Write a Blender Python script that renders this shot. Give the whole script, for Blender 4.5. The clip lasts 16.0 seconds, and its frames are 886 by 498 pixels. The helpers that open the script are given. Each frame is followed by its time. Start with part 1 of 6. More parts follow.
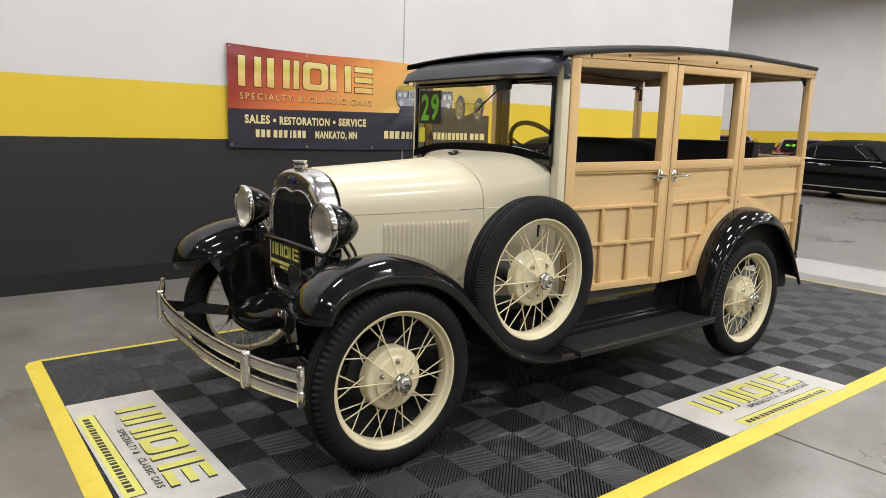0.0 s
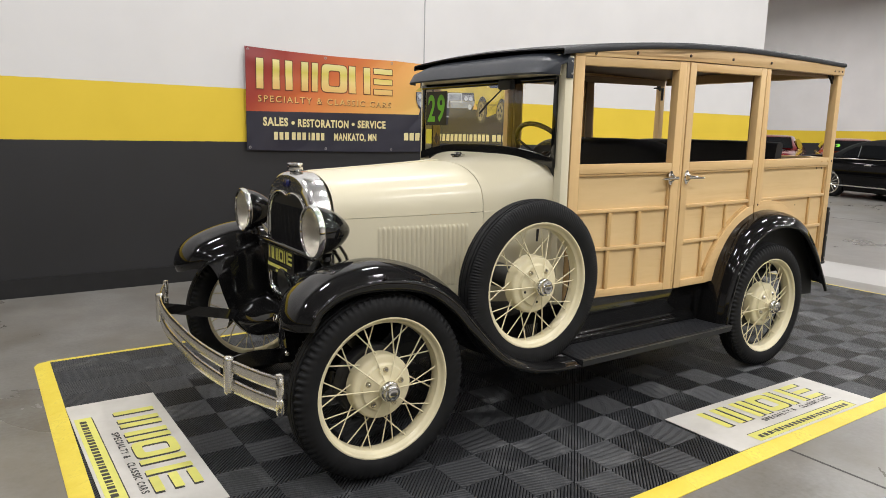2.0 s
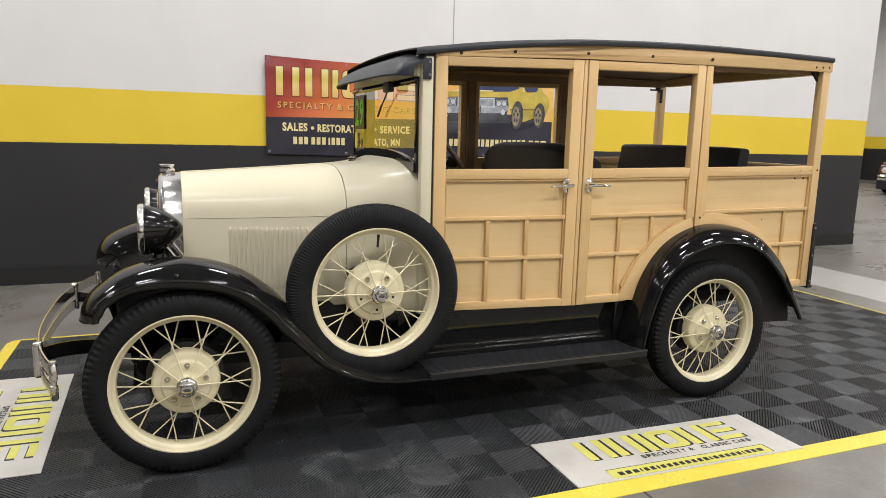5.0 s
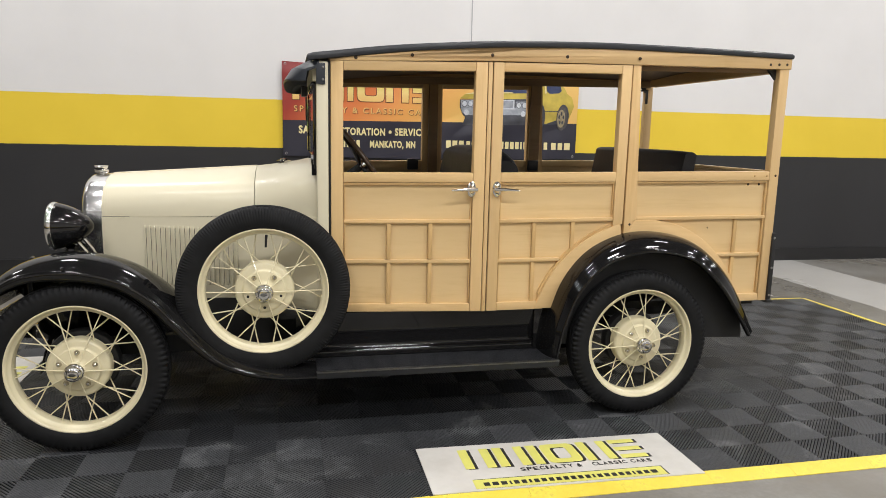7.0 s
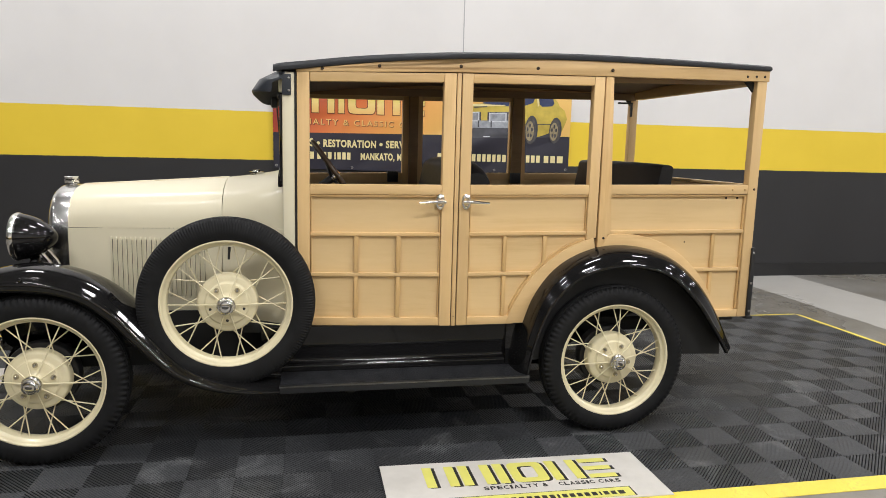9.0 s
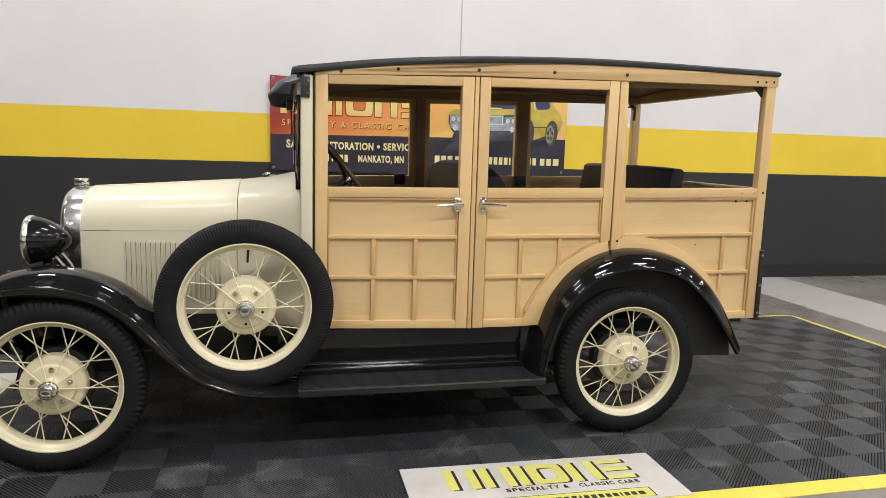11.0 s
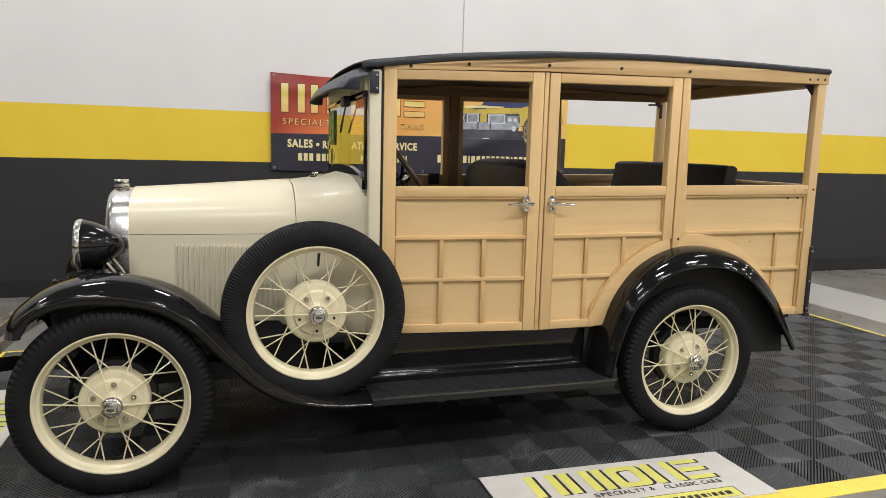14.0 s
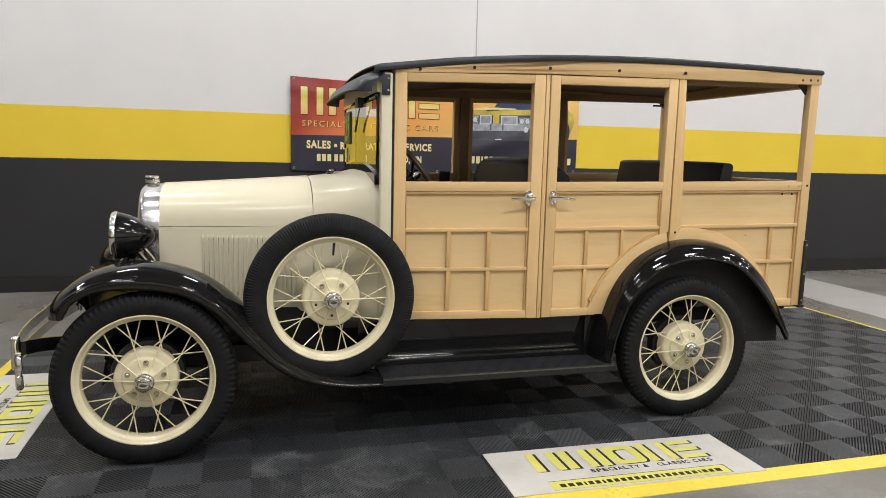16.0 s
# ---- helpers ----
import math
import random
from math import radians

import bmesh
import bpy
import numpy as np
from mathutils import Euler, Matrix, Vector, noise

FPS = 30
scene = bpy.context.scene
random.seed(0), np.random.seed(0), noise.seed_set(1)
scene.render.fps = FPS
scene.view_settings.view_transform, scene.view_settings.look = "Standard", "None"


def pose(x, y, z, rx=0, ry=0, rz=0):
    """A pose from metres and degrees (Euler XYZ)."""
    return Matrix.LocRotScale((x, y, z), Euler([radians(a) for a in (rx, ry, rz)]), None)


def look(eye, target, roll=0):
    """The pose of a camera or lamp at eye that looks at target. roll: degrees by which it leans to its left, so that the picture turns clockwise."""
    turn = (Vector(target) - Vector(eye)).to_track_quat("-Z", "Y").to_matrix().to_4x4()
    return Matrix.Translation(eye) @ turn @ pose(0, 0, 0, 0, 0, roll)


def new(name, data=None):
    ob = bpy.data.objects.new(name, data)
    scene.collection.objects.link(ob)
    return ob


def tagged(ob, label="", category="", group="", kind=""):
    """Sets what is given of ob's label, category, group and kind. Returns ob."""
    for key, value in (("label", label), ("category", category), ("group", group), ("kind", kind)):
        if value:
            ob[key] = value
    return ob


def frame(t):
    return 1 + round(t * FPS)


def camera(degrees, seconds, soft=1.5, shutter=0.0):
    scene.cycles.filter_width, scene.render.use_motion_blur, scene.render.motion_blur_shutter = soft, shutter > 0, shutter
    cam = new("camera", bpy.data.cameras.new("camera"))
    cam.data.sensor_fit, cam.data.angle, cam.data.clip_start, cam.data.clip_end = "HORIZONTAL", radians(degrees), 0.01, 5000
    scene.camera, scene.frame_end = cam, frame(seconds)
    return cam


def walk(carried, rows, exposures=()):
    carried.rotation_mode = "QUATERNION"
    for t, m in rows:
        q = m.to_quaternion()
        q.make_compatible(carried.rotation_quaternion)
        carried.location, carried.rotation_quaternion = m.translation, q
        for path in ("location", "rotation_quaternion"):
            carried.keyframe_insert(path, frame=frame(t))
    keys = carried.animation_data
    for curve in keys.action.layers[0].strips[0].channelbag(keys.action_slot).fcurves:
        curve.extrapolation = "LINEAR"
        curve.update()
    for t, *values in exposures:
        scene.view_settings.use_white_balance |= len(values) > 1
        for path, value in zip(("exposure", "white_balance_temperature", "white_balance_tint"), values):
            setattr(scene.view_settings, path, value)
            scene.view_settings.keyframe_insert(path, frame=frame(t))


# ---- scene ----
cam = camera(65.7, 16.0, soft=0.55)
PATH = [
    (0, (-1.449, -2.092, 1.376), (-0.247, -0.529, 1.035), 1.6),
    (0.5, (-1.464, -2.085, 1.381), (-0.272, -0.514, 1.04), 1.5),
    (1, (-1.456, -2.081, 1.38), (-0.285, -0.496, 1.04), 1.5),
    (1.5, (-1.411, -2.096, 1.379), (-0.261, -0.496, 1.04), 1.4),
    (2, (-1.251, -2.137, 1.38), (-0.138, -0.51, 1.041), 1.3),
    (2.5, (-1.132, -2.18, 1.373), (-0.063, -0.523, 1.037), 1.4),
    (3, (-1.038, -2.295, 1.377), (-0.024, -0.603, 1.048), 1.3),
    (3.5, (-0.846, -2.415, 1.394), (0.099, -0.683, 1.066), 1.2),
    (4, (-0.542, -2.484, 1.383), (0.339, -0.719, 1.052), 1.3),
    (6.5, (0.669, -2.995, 1.423), (1.152, -1.082, 1.093), 1.3),
    (7, (0.915, -3.001, 1.426), (1.339, -1.075, 1.093), 1.3),
    (7.5, (1.043, -3.007, 1.425), (1.422, -1.069, 1.104), 1.4),
    (8, (1.087, -2.994, 1.428), (1.469, -1.054, 1.126), 1.5),
    (8.5, (1.117, -2.992, 1.423), (1.505, -1.053, 1.126), 1.5),
    (11, (0.946, -2.962, 1.424), (1.398, -1.036, 1.135), 1.7),
    (11.5, (0.801, -2.92, 1.415), (1.267, -0.997, 1.127), 1.7),
    (12, (0.725, -2.83, 1.406), (1.205, -0.911, 1.113), 1.6),
    (12.5, (0.669, -2.733, 1.397), (1.172, -0.82, 1.102), 1.6),
    (13, (0.549, -2.707, 1.395), (1.089, -0.803, 1.105), 1.6),
    (13.5, (0.474, -2.715, 1.394), (1.047, -0.821, 1.105), 1.6),
    (14, (0.451, -2.731, 1.397), (1.038, -0.84, 1.113), 1.5),
    (14.5, (0.447, -2.764, 1.385), (1.043, -0.875, 1.109), 1.5),
    (15, (0.438, -2.799, 1.368), (1.025, -0.907, 1.093), 1.5),
    (15.5, (0.431, -2.854, 1.359), (0.99, -0.953, 1.086), 1.5),
    (16, (0.444, -2.951, 1.372), (0.978, -1.044, 1.096), 1.4),
]
walk(cam, [(t, look(eye, target, roll)) for t, eye, target, roll in PATH], [(0, 0.03), (4, 0.03), (6.5, 0.05), (8, 0.05), (11, 0.02), (12, -0.05), (13, -0.05), (16, -0.03)])

# ---- world and light ----
world = bpy.data.worlds.new("hall")
scene.world = world
world.use_nodes = True
world.node_tree.nodes["Background"].inputs[0].default_value = (0.9, 0.93, 1.0, 1)
world.node_tree.nodes["Background"].inputs[1].default_value = 0.05

YC = 0.83            # the wagon's centre line
CEIL = 7.2           # ceiling height
LAMP_Z = 6.3         # height of the hanging lamps
LAMP_W = 103.0      # watts of one lamp


# ---- materials ----
def nodes_of(name):
    m = bpy.data.materials.new(name)
    m.use_nodes = True
    t = m.node_tree
    return m, t, t.nodes["Principled BSDF"]


def node(t, kind, **values):
    n = t.nodes.new(kind)
    for k, v in values.items():
        n.inputs[k].default_value = v
    return n


def ramp(t, fac, stops):
    r = t.nodes.new("ShaderNodeValToRGB")
    r.color_ramp.elements[0].position, r.color_ramp.elements[0].color = stops[0][0], (*stops[0][1], 1)
    r.color_ramp.elements[1].position, r.color_ramp.elements[1].color = stops[-1][0], (*stops[-1][1], 1)
    for p, c in stops[1:-1]:
        e = r.color_ramp.elements.new(p)
        e.color = (*c, 1)
    t.links.new(fac, r.inputs[0])
    return r.outputs[0]


def math_node(t, op, a, b=0.0, clamp=False):
    n = t.nodes.new("ShaderNodeMath")
    n.operation, n.use_clamp = op, clamp
    for i, v in enumerate((a, b)):
        if isinstance(v, (int, float)):
            n.inputs[i].default_value = v
        else:
            t.links.new(v, n.inputs[i])
    return n.outputs[0]


def mix(t, fac, a, b):
    n = t.nodes.new("ShaderNodeMix")
    n.data_type = "RGBA"
    for sock, v in ((n.inputs[0], fac), (n.inputs[6], a), (n.inputs[7], b)):
        if isinstance(v, (int, float)):
            sock.default_value = v
        elif isinstance(v, tuple):
            sock.default_value = (*v, 1)
        else:
            t.links.new(v, sock)
    return n.outputs[2]


def coords(t, scale=(1, 1, 1), world_space=True, vary=False):
    """Texture coordinates in metres; vary shifts them from object to object."""
    if world_space:
        out = t.nodes.new("ShaderNodeNewGeometry").outputs["Position"]
    else:
        out = t.nodes.new("ShaderNodeTexCoord").outputs["Object"]
    if vary:
        info = t.nodes.new("ShaderNodeObjectInfo")
        add = t.nodes.new("ShaderNodeVectorMath")
        add.operation = "MULTIPLY_ADD"
        add.inputs[0].default_value = (7.3, 5.1, 9.7)
        t.links.new(info.outputs["Random"], add.inputs[1])
        t.links.new(out, add.inputs[2])
        out = add.outputs[0]
    mp = t.nodes.new("ShaderNodeMapping")
    mp.inputs["Scale"].default_value = scale
    t.links.new(out, mp.inputs[0])
    return mp.outputs[0]


def noise_tex(t, vec, scale, detail=4.0, rough=0.55, distortion=0.0):
    n = node(t, "ShaderNodeTexNoise", Scale=scale, Detail=detail, Roughness=rough, Distortion=distortion)
    t.links.new(vec, n.inputs["Vector"])
    return n.outputs["Fac"]


def bump(t, shader, height, strength, distance=0.01):
    b = node(t, "ShaderNodeBump", Strength=strength, Distance=distance)
    t.links.new(height, b.inputs["Height"])
    t.links.new(b.outputs[0], shader.inputs["Normal"])


def simple(name, colour, rough=0.5, metal=0.0, coat=0.0, spread=0.08, scale=9.0, bump_by=0.0, bump_scale=120.0, rough_spread=0.06, spec=0.5, coat_rough=0.05):
    """A plain surface with slight mottling of its colour and gloss, and optional fine relief."""
    m, t, s = nodes_of(name)
    v = coords(t)
    n = noise_tex(t, v, scale, 6.0)
    dark = tuple(c * (1 - spread) for c in colour)
    light = tuple(min(1, c * (1 + spread)) for c in colour)
    t.links.new(ramp(t, n, [(0.3, dark), (0.7, light)]), s.inputs["Base Color"])
    r = math_node(t, "MULTIPLY_ADD", n, rough_spread * 2)
    r.node.inputs[2].default_value = rough - rough_spread
    t.links.new(r, s.inputs["Roughness"])
    s.inputs["Metallic"].default_value = metal
    s.inputs["Specular IOR Level"].default_value = spec
    s.inputs["Coat Weight"].default_value = coat
    s.inputs["Coat Roughness"].default_value = coat_rough
    if bump_by:
        bump(t, s, noise_tex(t, v, bump_scale, 3.0), bump_by, 0.002)
    return m


def wood(name, light, dark, along, vary=True, rough=0.42):
    """Varnished maple: long fine grain along one axis, broad bands, a few darker flecks."""
    m, t, s = nodes_of(name)
    stretch = [14.0, 14.0, 14.0]
    stretch["xyz".index(along)] = 0.9
    v = coords(t, tuple(stretch), vary=vary)
    broad = noise_tex(t, v, 0.55, 3.0, 0.5, 0.6)
    fine = noise_tex(t, v, 5.0, 6.0, 0.65, 0.2)
    tone = noise_tex(t, coords(t, (1, 1, 1), vary=vary), 2.3, 3.0)
    a = math_node(t, "MULTIPLY", broad, 0.5)
    b = math_node(t, "MULTIPLY", fine, 0.28)
    c = math_node(t, "MULTIPLY", tone, 0.3)
    f = math_node(t, "ADD", math_node(t, "ADD", a, b), c)
    col = ramp(t, f, [(0.36, dark), (0.52, tuple((x * 0.7 + y * 0.3) for x, y in zip(light, dark))), (0.7, light)])
    info = t.nodes.new("ShaderNodeObjectInfo")
    hsv = node(t, "ShaderNodeHueSaturation")
    value = math_node(t, "MULTIPLY_ADD", info.outputs["Random"], 0.16)
    value.node.inputs[2].default_value = 0.92
    t.links.new(value, hsv.inputs["Value"])
    t.links.new(col, hsv.inputs["Color"])
    t.links.new(hsv.outputs[0], s.inputs["Base Color"])
    s.inputs["Roughness"].default_value = rough
    s.inputs["Specular IOR Level"].default_value = 0.3
    s.inputs["Coat Weight"].default_value = 0.12
    s.inputs["Coat Roughness"].default_value = 0.3
    bump(t, s, fine, 0.08, 0.002)
    return m


MAPLE, MAPLE_D = (0.712, 0.496, 0.245), (0.545, 0.345, 0.142)
M_WOOD_X = wood("maple_grain_along", MAPLE, MAPLE_D, "x")
M_WOOD_Z = wood("maple_grain_upright", MAPLE, MAPLE_D, "z")
M_WOOD_Y = wood("maple_grain_across", MAPLE, MAPLE_D, "y")
M_PLY = wood("maple_plywood", (0.728, 0.529, 0.274), (0.60, 0.406, 0.186), "x", rough=0.38)
M_BATTEN = wood("maple_batten", (0.62, 0.41, 0.18), (0.46, 0.285, 0.11), "z")
# inside wood: browner and darker base colours than the outside maple
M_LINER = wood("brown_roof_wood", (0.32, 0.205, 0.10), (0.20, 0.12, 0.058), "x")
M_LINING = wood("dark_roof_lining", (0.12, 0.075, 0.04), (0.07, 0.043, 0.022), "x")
M_CREAM = simple("cream_paint", (0.68, 0.625, 0.46), 0.45, coat=0.34, spread=0.03, scale=3.0, rough_spread=0.03, spec=0.2, coat_rough=0.2)
M_CREAM_W = simple("cream_wheel_paint", (0.70, 0.63, 0.42), 0.3, coat=0.3, spread=0.03, scale=14.0)
M_BLACK = simple("black_enamel", (0.0065, 0.0064, 0.0066), 0.5, coat=0.95, spread=0.2, scale=5.0, rough_spread=0.05, spec=0.0)
M_STEER = simple("brown_bakelite", (0.05, 0.03, 0.016), 0.35, spread=0.2, scale=20.0)
M_BLACK_S = simple("black_satin", (0.012, 0.012, 0.013), 0.45, spread=0.25, scale=12.0)
M_UNDER = simple("black_underside", (0.011, 0.011, 0.011), 0.7, spread=0.3, scale=9.0)
M_TOP = simple("black_grained_vinyl", (0.015, 0.0165, 0.020), 0.5, spread=0.2, scale=30.0, bump_by=0.5, bump_scale=260.0)
M_VISOR = simple("dark_visor_vinyl", (0.021, 0.025, 0.033), 0.42, spread=0.1, scale=20.0, bump_by=0.2, bump_scale=300.0)
M_LEATHER = simple("black_leather", (0.007, 0.007, 0.008), 0.5, spread=0.25, scale=18.0, bump_by=0.5, bump_scale=90.0, spec=0.3)
M_RUBBER = simple("tyre_rubber", (0.0085, 0.0087, 0.0093), 0.62, spread=0.35, scale=22.0, bump_by=0.15, bump_scale=200.0, spec=0.22)
M_BOARD = simple("ribbed_board_rubber", (0.0135, 0.0143, 0.0165), 0.5, spread=0.2, scale=14.0, bump_by=0.25, bump_scale=150.0, spec=0.35)
M_CHROME = simple("chrome", (0.72, 0.71, 0.69), 0.07, metal=1.0, spread=0.04, scale=20.0, rough_spread=0.02)
M_SHELL = simple("polished_nickel", (0.62, 0.62, 0.61), 0.2, metal=1.0, spread=0.05, scale=20.0, rough_spread=0.03)
M_CAP = simple("hub_cap_chrome", (0.70, 0.69, 0.67), 0.17, metal=1.0, spread=0.08, scale=60.0, rough_spread=0.05)
M_NICKEL = simple("worn_nickel", (0.55, 0.52, 0.46), 0.2, metal=1.0, spread=0.12, scale=40.0)
M_BUMPER = simple("satin_nickel", (0.76, 0.74, 0.70), 0.22, metal=1.0, spread=0.08, scale=30.0)
M_STEEL = simple("dull_steel", (0.34, 0.33, 0.31), 0.38, metal=1.0, spread=0.15, scale=50.0)
M_TRIM = simple("grey_metal_trim", (0.16, 0.16, 0.16), 0.35, metal=1.0, spread=0.15, scale=30.0)
M_SCREW = simple("dark_screw", (0.045, 0.03, 0.018), 0.4, metal=0.6, spread=0.3, scale=60.0)
M_GRILLE = simple("radiator_core", (0.006, 0.006, 0.007), 0.5, spread=0.3, scale=80.0)


def ramp_material():
    """Yellow moulded plastic with a fine ribbed grip, scuffs and trodden-in dirt."""
    m, t, s = nodes_of("yellow_plastic")
    v = coords(t)
    wear = noise_tex(t, v, 5.0, 8.0, 0.65)
    spot = noise_tex(t, v, 70.0, 5.0, 0.6)
    base = ramp(t, wear, [(0.35, (0.70, 0.54, 0.055)), (0.65, (0.79, 0.645, 0.085))])
    dirt = math_node(t, "MULTIPLY", ramp(t, wear, [(0.46, (0, 0, 0)), (0.62, (1, 1, 1))]), ramp(t, spot, [(0.5, (0, 0, 0)), (0.66, (0.45, 0.45, 0.45))]))
    t.links.new(mix(t, dirt, base, (0.36, 0.27, 0.075)), s.inputs["Base Color"])
    s.inputs["Roughness"].default_value = 0.5
    ribs = t.nodes.new("ShaderNodeTexWave")
    ribs.bands_direction = "DIAGONAL"
    ribs.inputs["Scale"].default_value = 62.0
    t.links.new(v, ribs.inputs[0])
    bump(t, s, math_node(t, "ADD", ribs.outputs["Fac"], spot), 0.22, 0.0012)
    return m


M_YELLOW = ramp_material()
M_PRINT_Y = simple("yellow_print", (0.68, 0.655, 0.16), 0.45, spread=0.06, scale=12.0)
M_PRINT_K = simple("black_print", (0.03, 0.03, 0.028), 0.45, spread=0.2, scale=30.0)
M_BLUE = simple("blue_enamel", (0.012, 0.014, 0.07), 0.2, spread=0.1)
M_GREEN = simple("green_decal", (0.20, 0.62, 0.04), 0.5, spread=0.05)
M_DECAL_Y = simple("yellow_paper", (0.75, 0.65, 0.06), 0.6, spread=0.05)
M_BLACK_P = simple("black_plate_paint", (0.010, 0.010, 0.010), 0.4, spread=0.2)
M_LAMP_CASE = simple("white_lamp_case", (0.7, 0.7, 0.7), 0.5)
M_CEIL = simple("painted_ceiling_deck", (0.34, 0.34, 0.345), 0.8, spread=0.08, scale=0.6)


def glass(name, tint, rough=0.02):
    """Thin pane: mostly clear, with a mirror share by angle."""
    m, t, s = nodes_of(name)
    clear = t.nodes.new("ShaderNodeBsdfTransparent")
    clear.inputs[0].default_value = (*tint, 1)
    shine = node(t, "ShaderNodeBsdfGlossy", Roughness=rough)
    shine.inputs[0].default_value = (1, 1, 1, 1)
    facing = node(t, "ShaderNodeLayerWeight", Blend=0.5)
    share = math_node(t, "MULTIPLY_ADD", math_node(t, "POWER", facing.outputs["Facing"], 3.2), 0.9)
    share.node.inputs[2].default_value = 0.05
    mx = t.nodes.new("ShaderNodeMixShader")
    t.links.new(share, mx.inputs[0])
    t.links.new(clear.outputs[0], mx.inputs[1])
    t.links.new(shine.outputs[0], mx.inputs[2])
    t.links.new(mx.outputs[0], t.nodes["Material Output"].inputs[0])
    return m


M_GLASS = glass("window_glass", (0.985, 0.98, 0.93))
M_CARGLASS = simple("dark_car_glass", (0.006, 0.007, 0.008), 0.04, spread=0.1, spec=0.3)


def lens_material():
    """Fluted lamp lens over a silvered bowl."""
    m, t, s = nodes_of("headlight_lens")
    w = t.nodes.new("ShaderNodeTexWave")
    w.bands_direction = "Y"
    w.inputs["Scale"].default_value = 28.0
    t.links.new(coords(t), w.inputs[0])
    n = noise_tex(t, coords(t), 18.0)
    t.links.new(ramp(t, n, [(0.3, (0.62, 0.59, 0.53)), (0.7, (0.78, 0.75, 0.69))]), s.inputs["Base Color"])
    s.inputs["Metallic"].default_value = 0.45
    s.inputs["Roughness"].default_value = 0.42
    s.inputs["Coat Weight"].default_value = 1.0
    s.inputs["Coat Roughness"].default_value = 0.05
    bump(t, s, w.outputs["Fac"], 0.1, 0.003)
    return m


M_LENS = lens_material()
M_LAMP_GLASS = glass("lamp_glass", (0.93, 0.915, 0.87), 0.12)
M_REFLECT = simple("silvered_bowl", (0.78, 0.76, 0.70), 0.36, metal=0.85, spread=0.08, scale=40.0)


def tile_material():
    """Dusty black ribbed plastic."""
    m, t, s = nodes_of("black_tile_plastic")
    v = coords(t)
    dust = noise_tex(t, v, 1.6, 6.0, 0.6)
    fine = noise_tex(t, v, 60.0, 4.0)
    f = math_node(t, "ADD", math_node(t, "MULTIPLY", dust, 0.7), math_node(t, "MULTIPLY", fine, 0.3))
    plain = ramp(t, f, [(0.33, (0.017, 0.0182, 0.0202)), (0.52, (0.0295, 0.0313, 0.0345)), (0.75, (0.068, 0.071, 0.075))])
    smudge = ramp(t, noise_tex(t, v, 3.1, 8.0, 0.66, 1.2), [(0.55, (0, 0, 0)), (0.68, (0.75, 0.75, 0.75))])
    t.links.new(mix(t, smudge, plain, (0.115, 0.118, 0.120)), s.inputs["Base Color"])
    t.links.new(ramp(t, dust, [(0.3, (0.38, 0.38, 0.38)), (0.7, (0.55, 0.55, 0.55))]), s.inputs["Roughness"])
    bump(t, s, fine, 0.1, 0.001)
    return m


M_TILE = tile_material()
# rib sides: free of dust, and darkened for the shade between the ribs
M_TILE_SIDE = simple("dust_free_shaded_plastic", (0.010, 0.0105, 0.0115), 0.65, spread=0.2, scale=30.0, spec=0.15)
M_TILE_BASE = simple("black_tile_base", (0.018, 0.0187, 0.0195), 0.8, spread=0.3, spec=0.1)


def sheet_material():
    """Scuffed white printed vinyl."""
    m, t, s = nodes_of("white_vinyl_sheet")
    v = coords(t)
    n = noise_tex(t, v, 4.0, 8.0, 0.65)
    t.links.new(ramp(t, n, [(0.3, (0.52, 0.50, 0.46)), (0.62, (0.63, 0.61, 0.57))]), s.inputs["Base Color"])
    s.inputs["Roughness"].default_value = 0.4
    bump(t, s, noise_tex(t, v, 30.0), 0.08, 0.002)
    return m


M_SHEET = sheet_material()


def wall_material():
    """White, yellow and charcoal bands of paint on a board wall, with a hairline of wear where they meet."""
    m, t, s = nodes_of("banded_wall_paint")
    v = coords(t)
    sep = t.nodes.new("ShaderNodeSeparateXYZ")
    t.links.new(v, sep.inputs[0])
    wobble = math_node(t, "MULTIPLY", math_node(t, "SUBTRACT", noise_tex(t, v, 9.0), 0.5), 0.006)
    z = math_node(t, "ADD", sep.outputs[2], wobble)
    n = noise_tex(t, v, 1.2, 5.0)
    white = ramp(t, n, [(0.3, (0.715, 0.703, 0.696)), (0.7, (0.765, 0.753, 0.745))])
    yellow = ramp(t, n, [(0.3, (0.78, 0.56, 0.035)), (0.7, (0.84, 0.61, 0.045))])
    black = ramp(t, n, [(0.3, (0.0160, 0.0160, 0.0175)), (0.7, (0.0208, 0.0208, 0.0228))])
    lower = mix(t, math_node(t, "GREATER_THAN", z, 1.243), black, yellow)
    t.links.new(mix(t, math_node(t, "GREATER_THAN", z, 1.717), lower, white), s.inputs["Base Color"])
    r = math_node(t, "MULTIPLY_ADD", math_node(t, "GREATER_THAN", z, 1.243), 0.0)
    r.node.inputs[2].default_value = 0.55
    t.links.new(r, s.inputs["Roughness"])
    bump(t, s, noise_tex(t, v, 160.0, 3.0), 0.12, 0.002)
    return m


M_WALL = wall_material()
M_STRIP = simple("pale_joint_strip", (0.42, 0.42, 0.43), 0.5, spread=0.1)
M_PLINTH = simple("black_baseboard", (0.012, 0.012, 0.013), 0.45, spread=0.2)


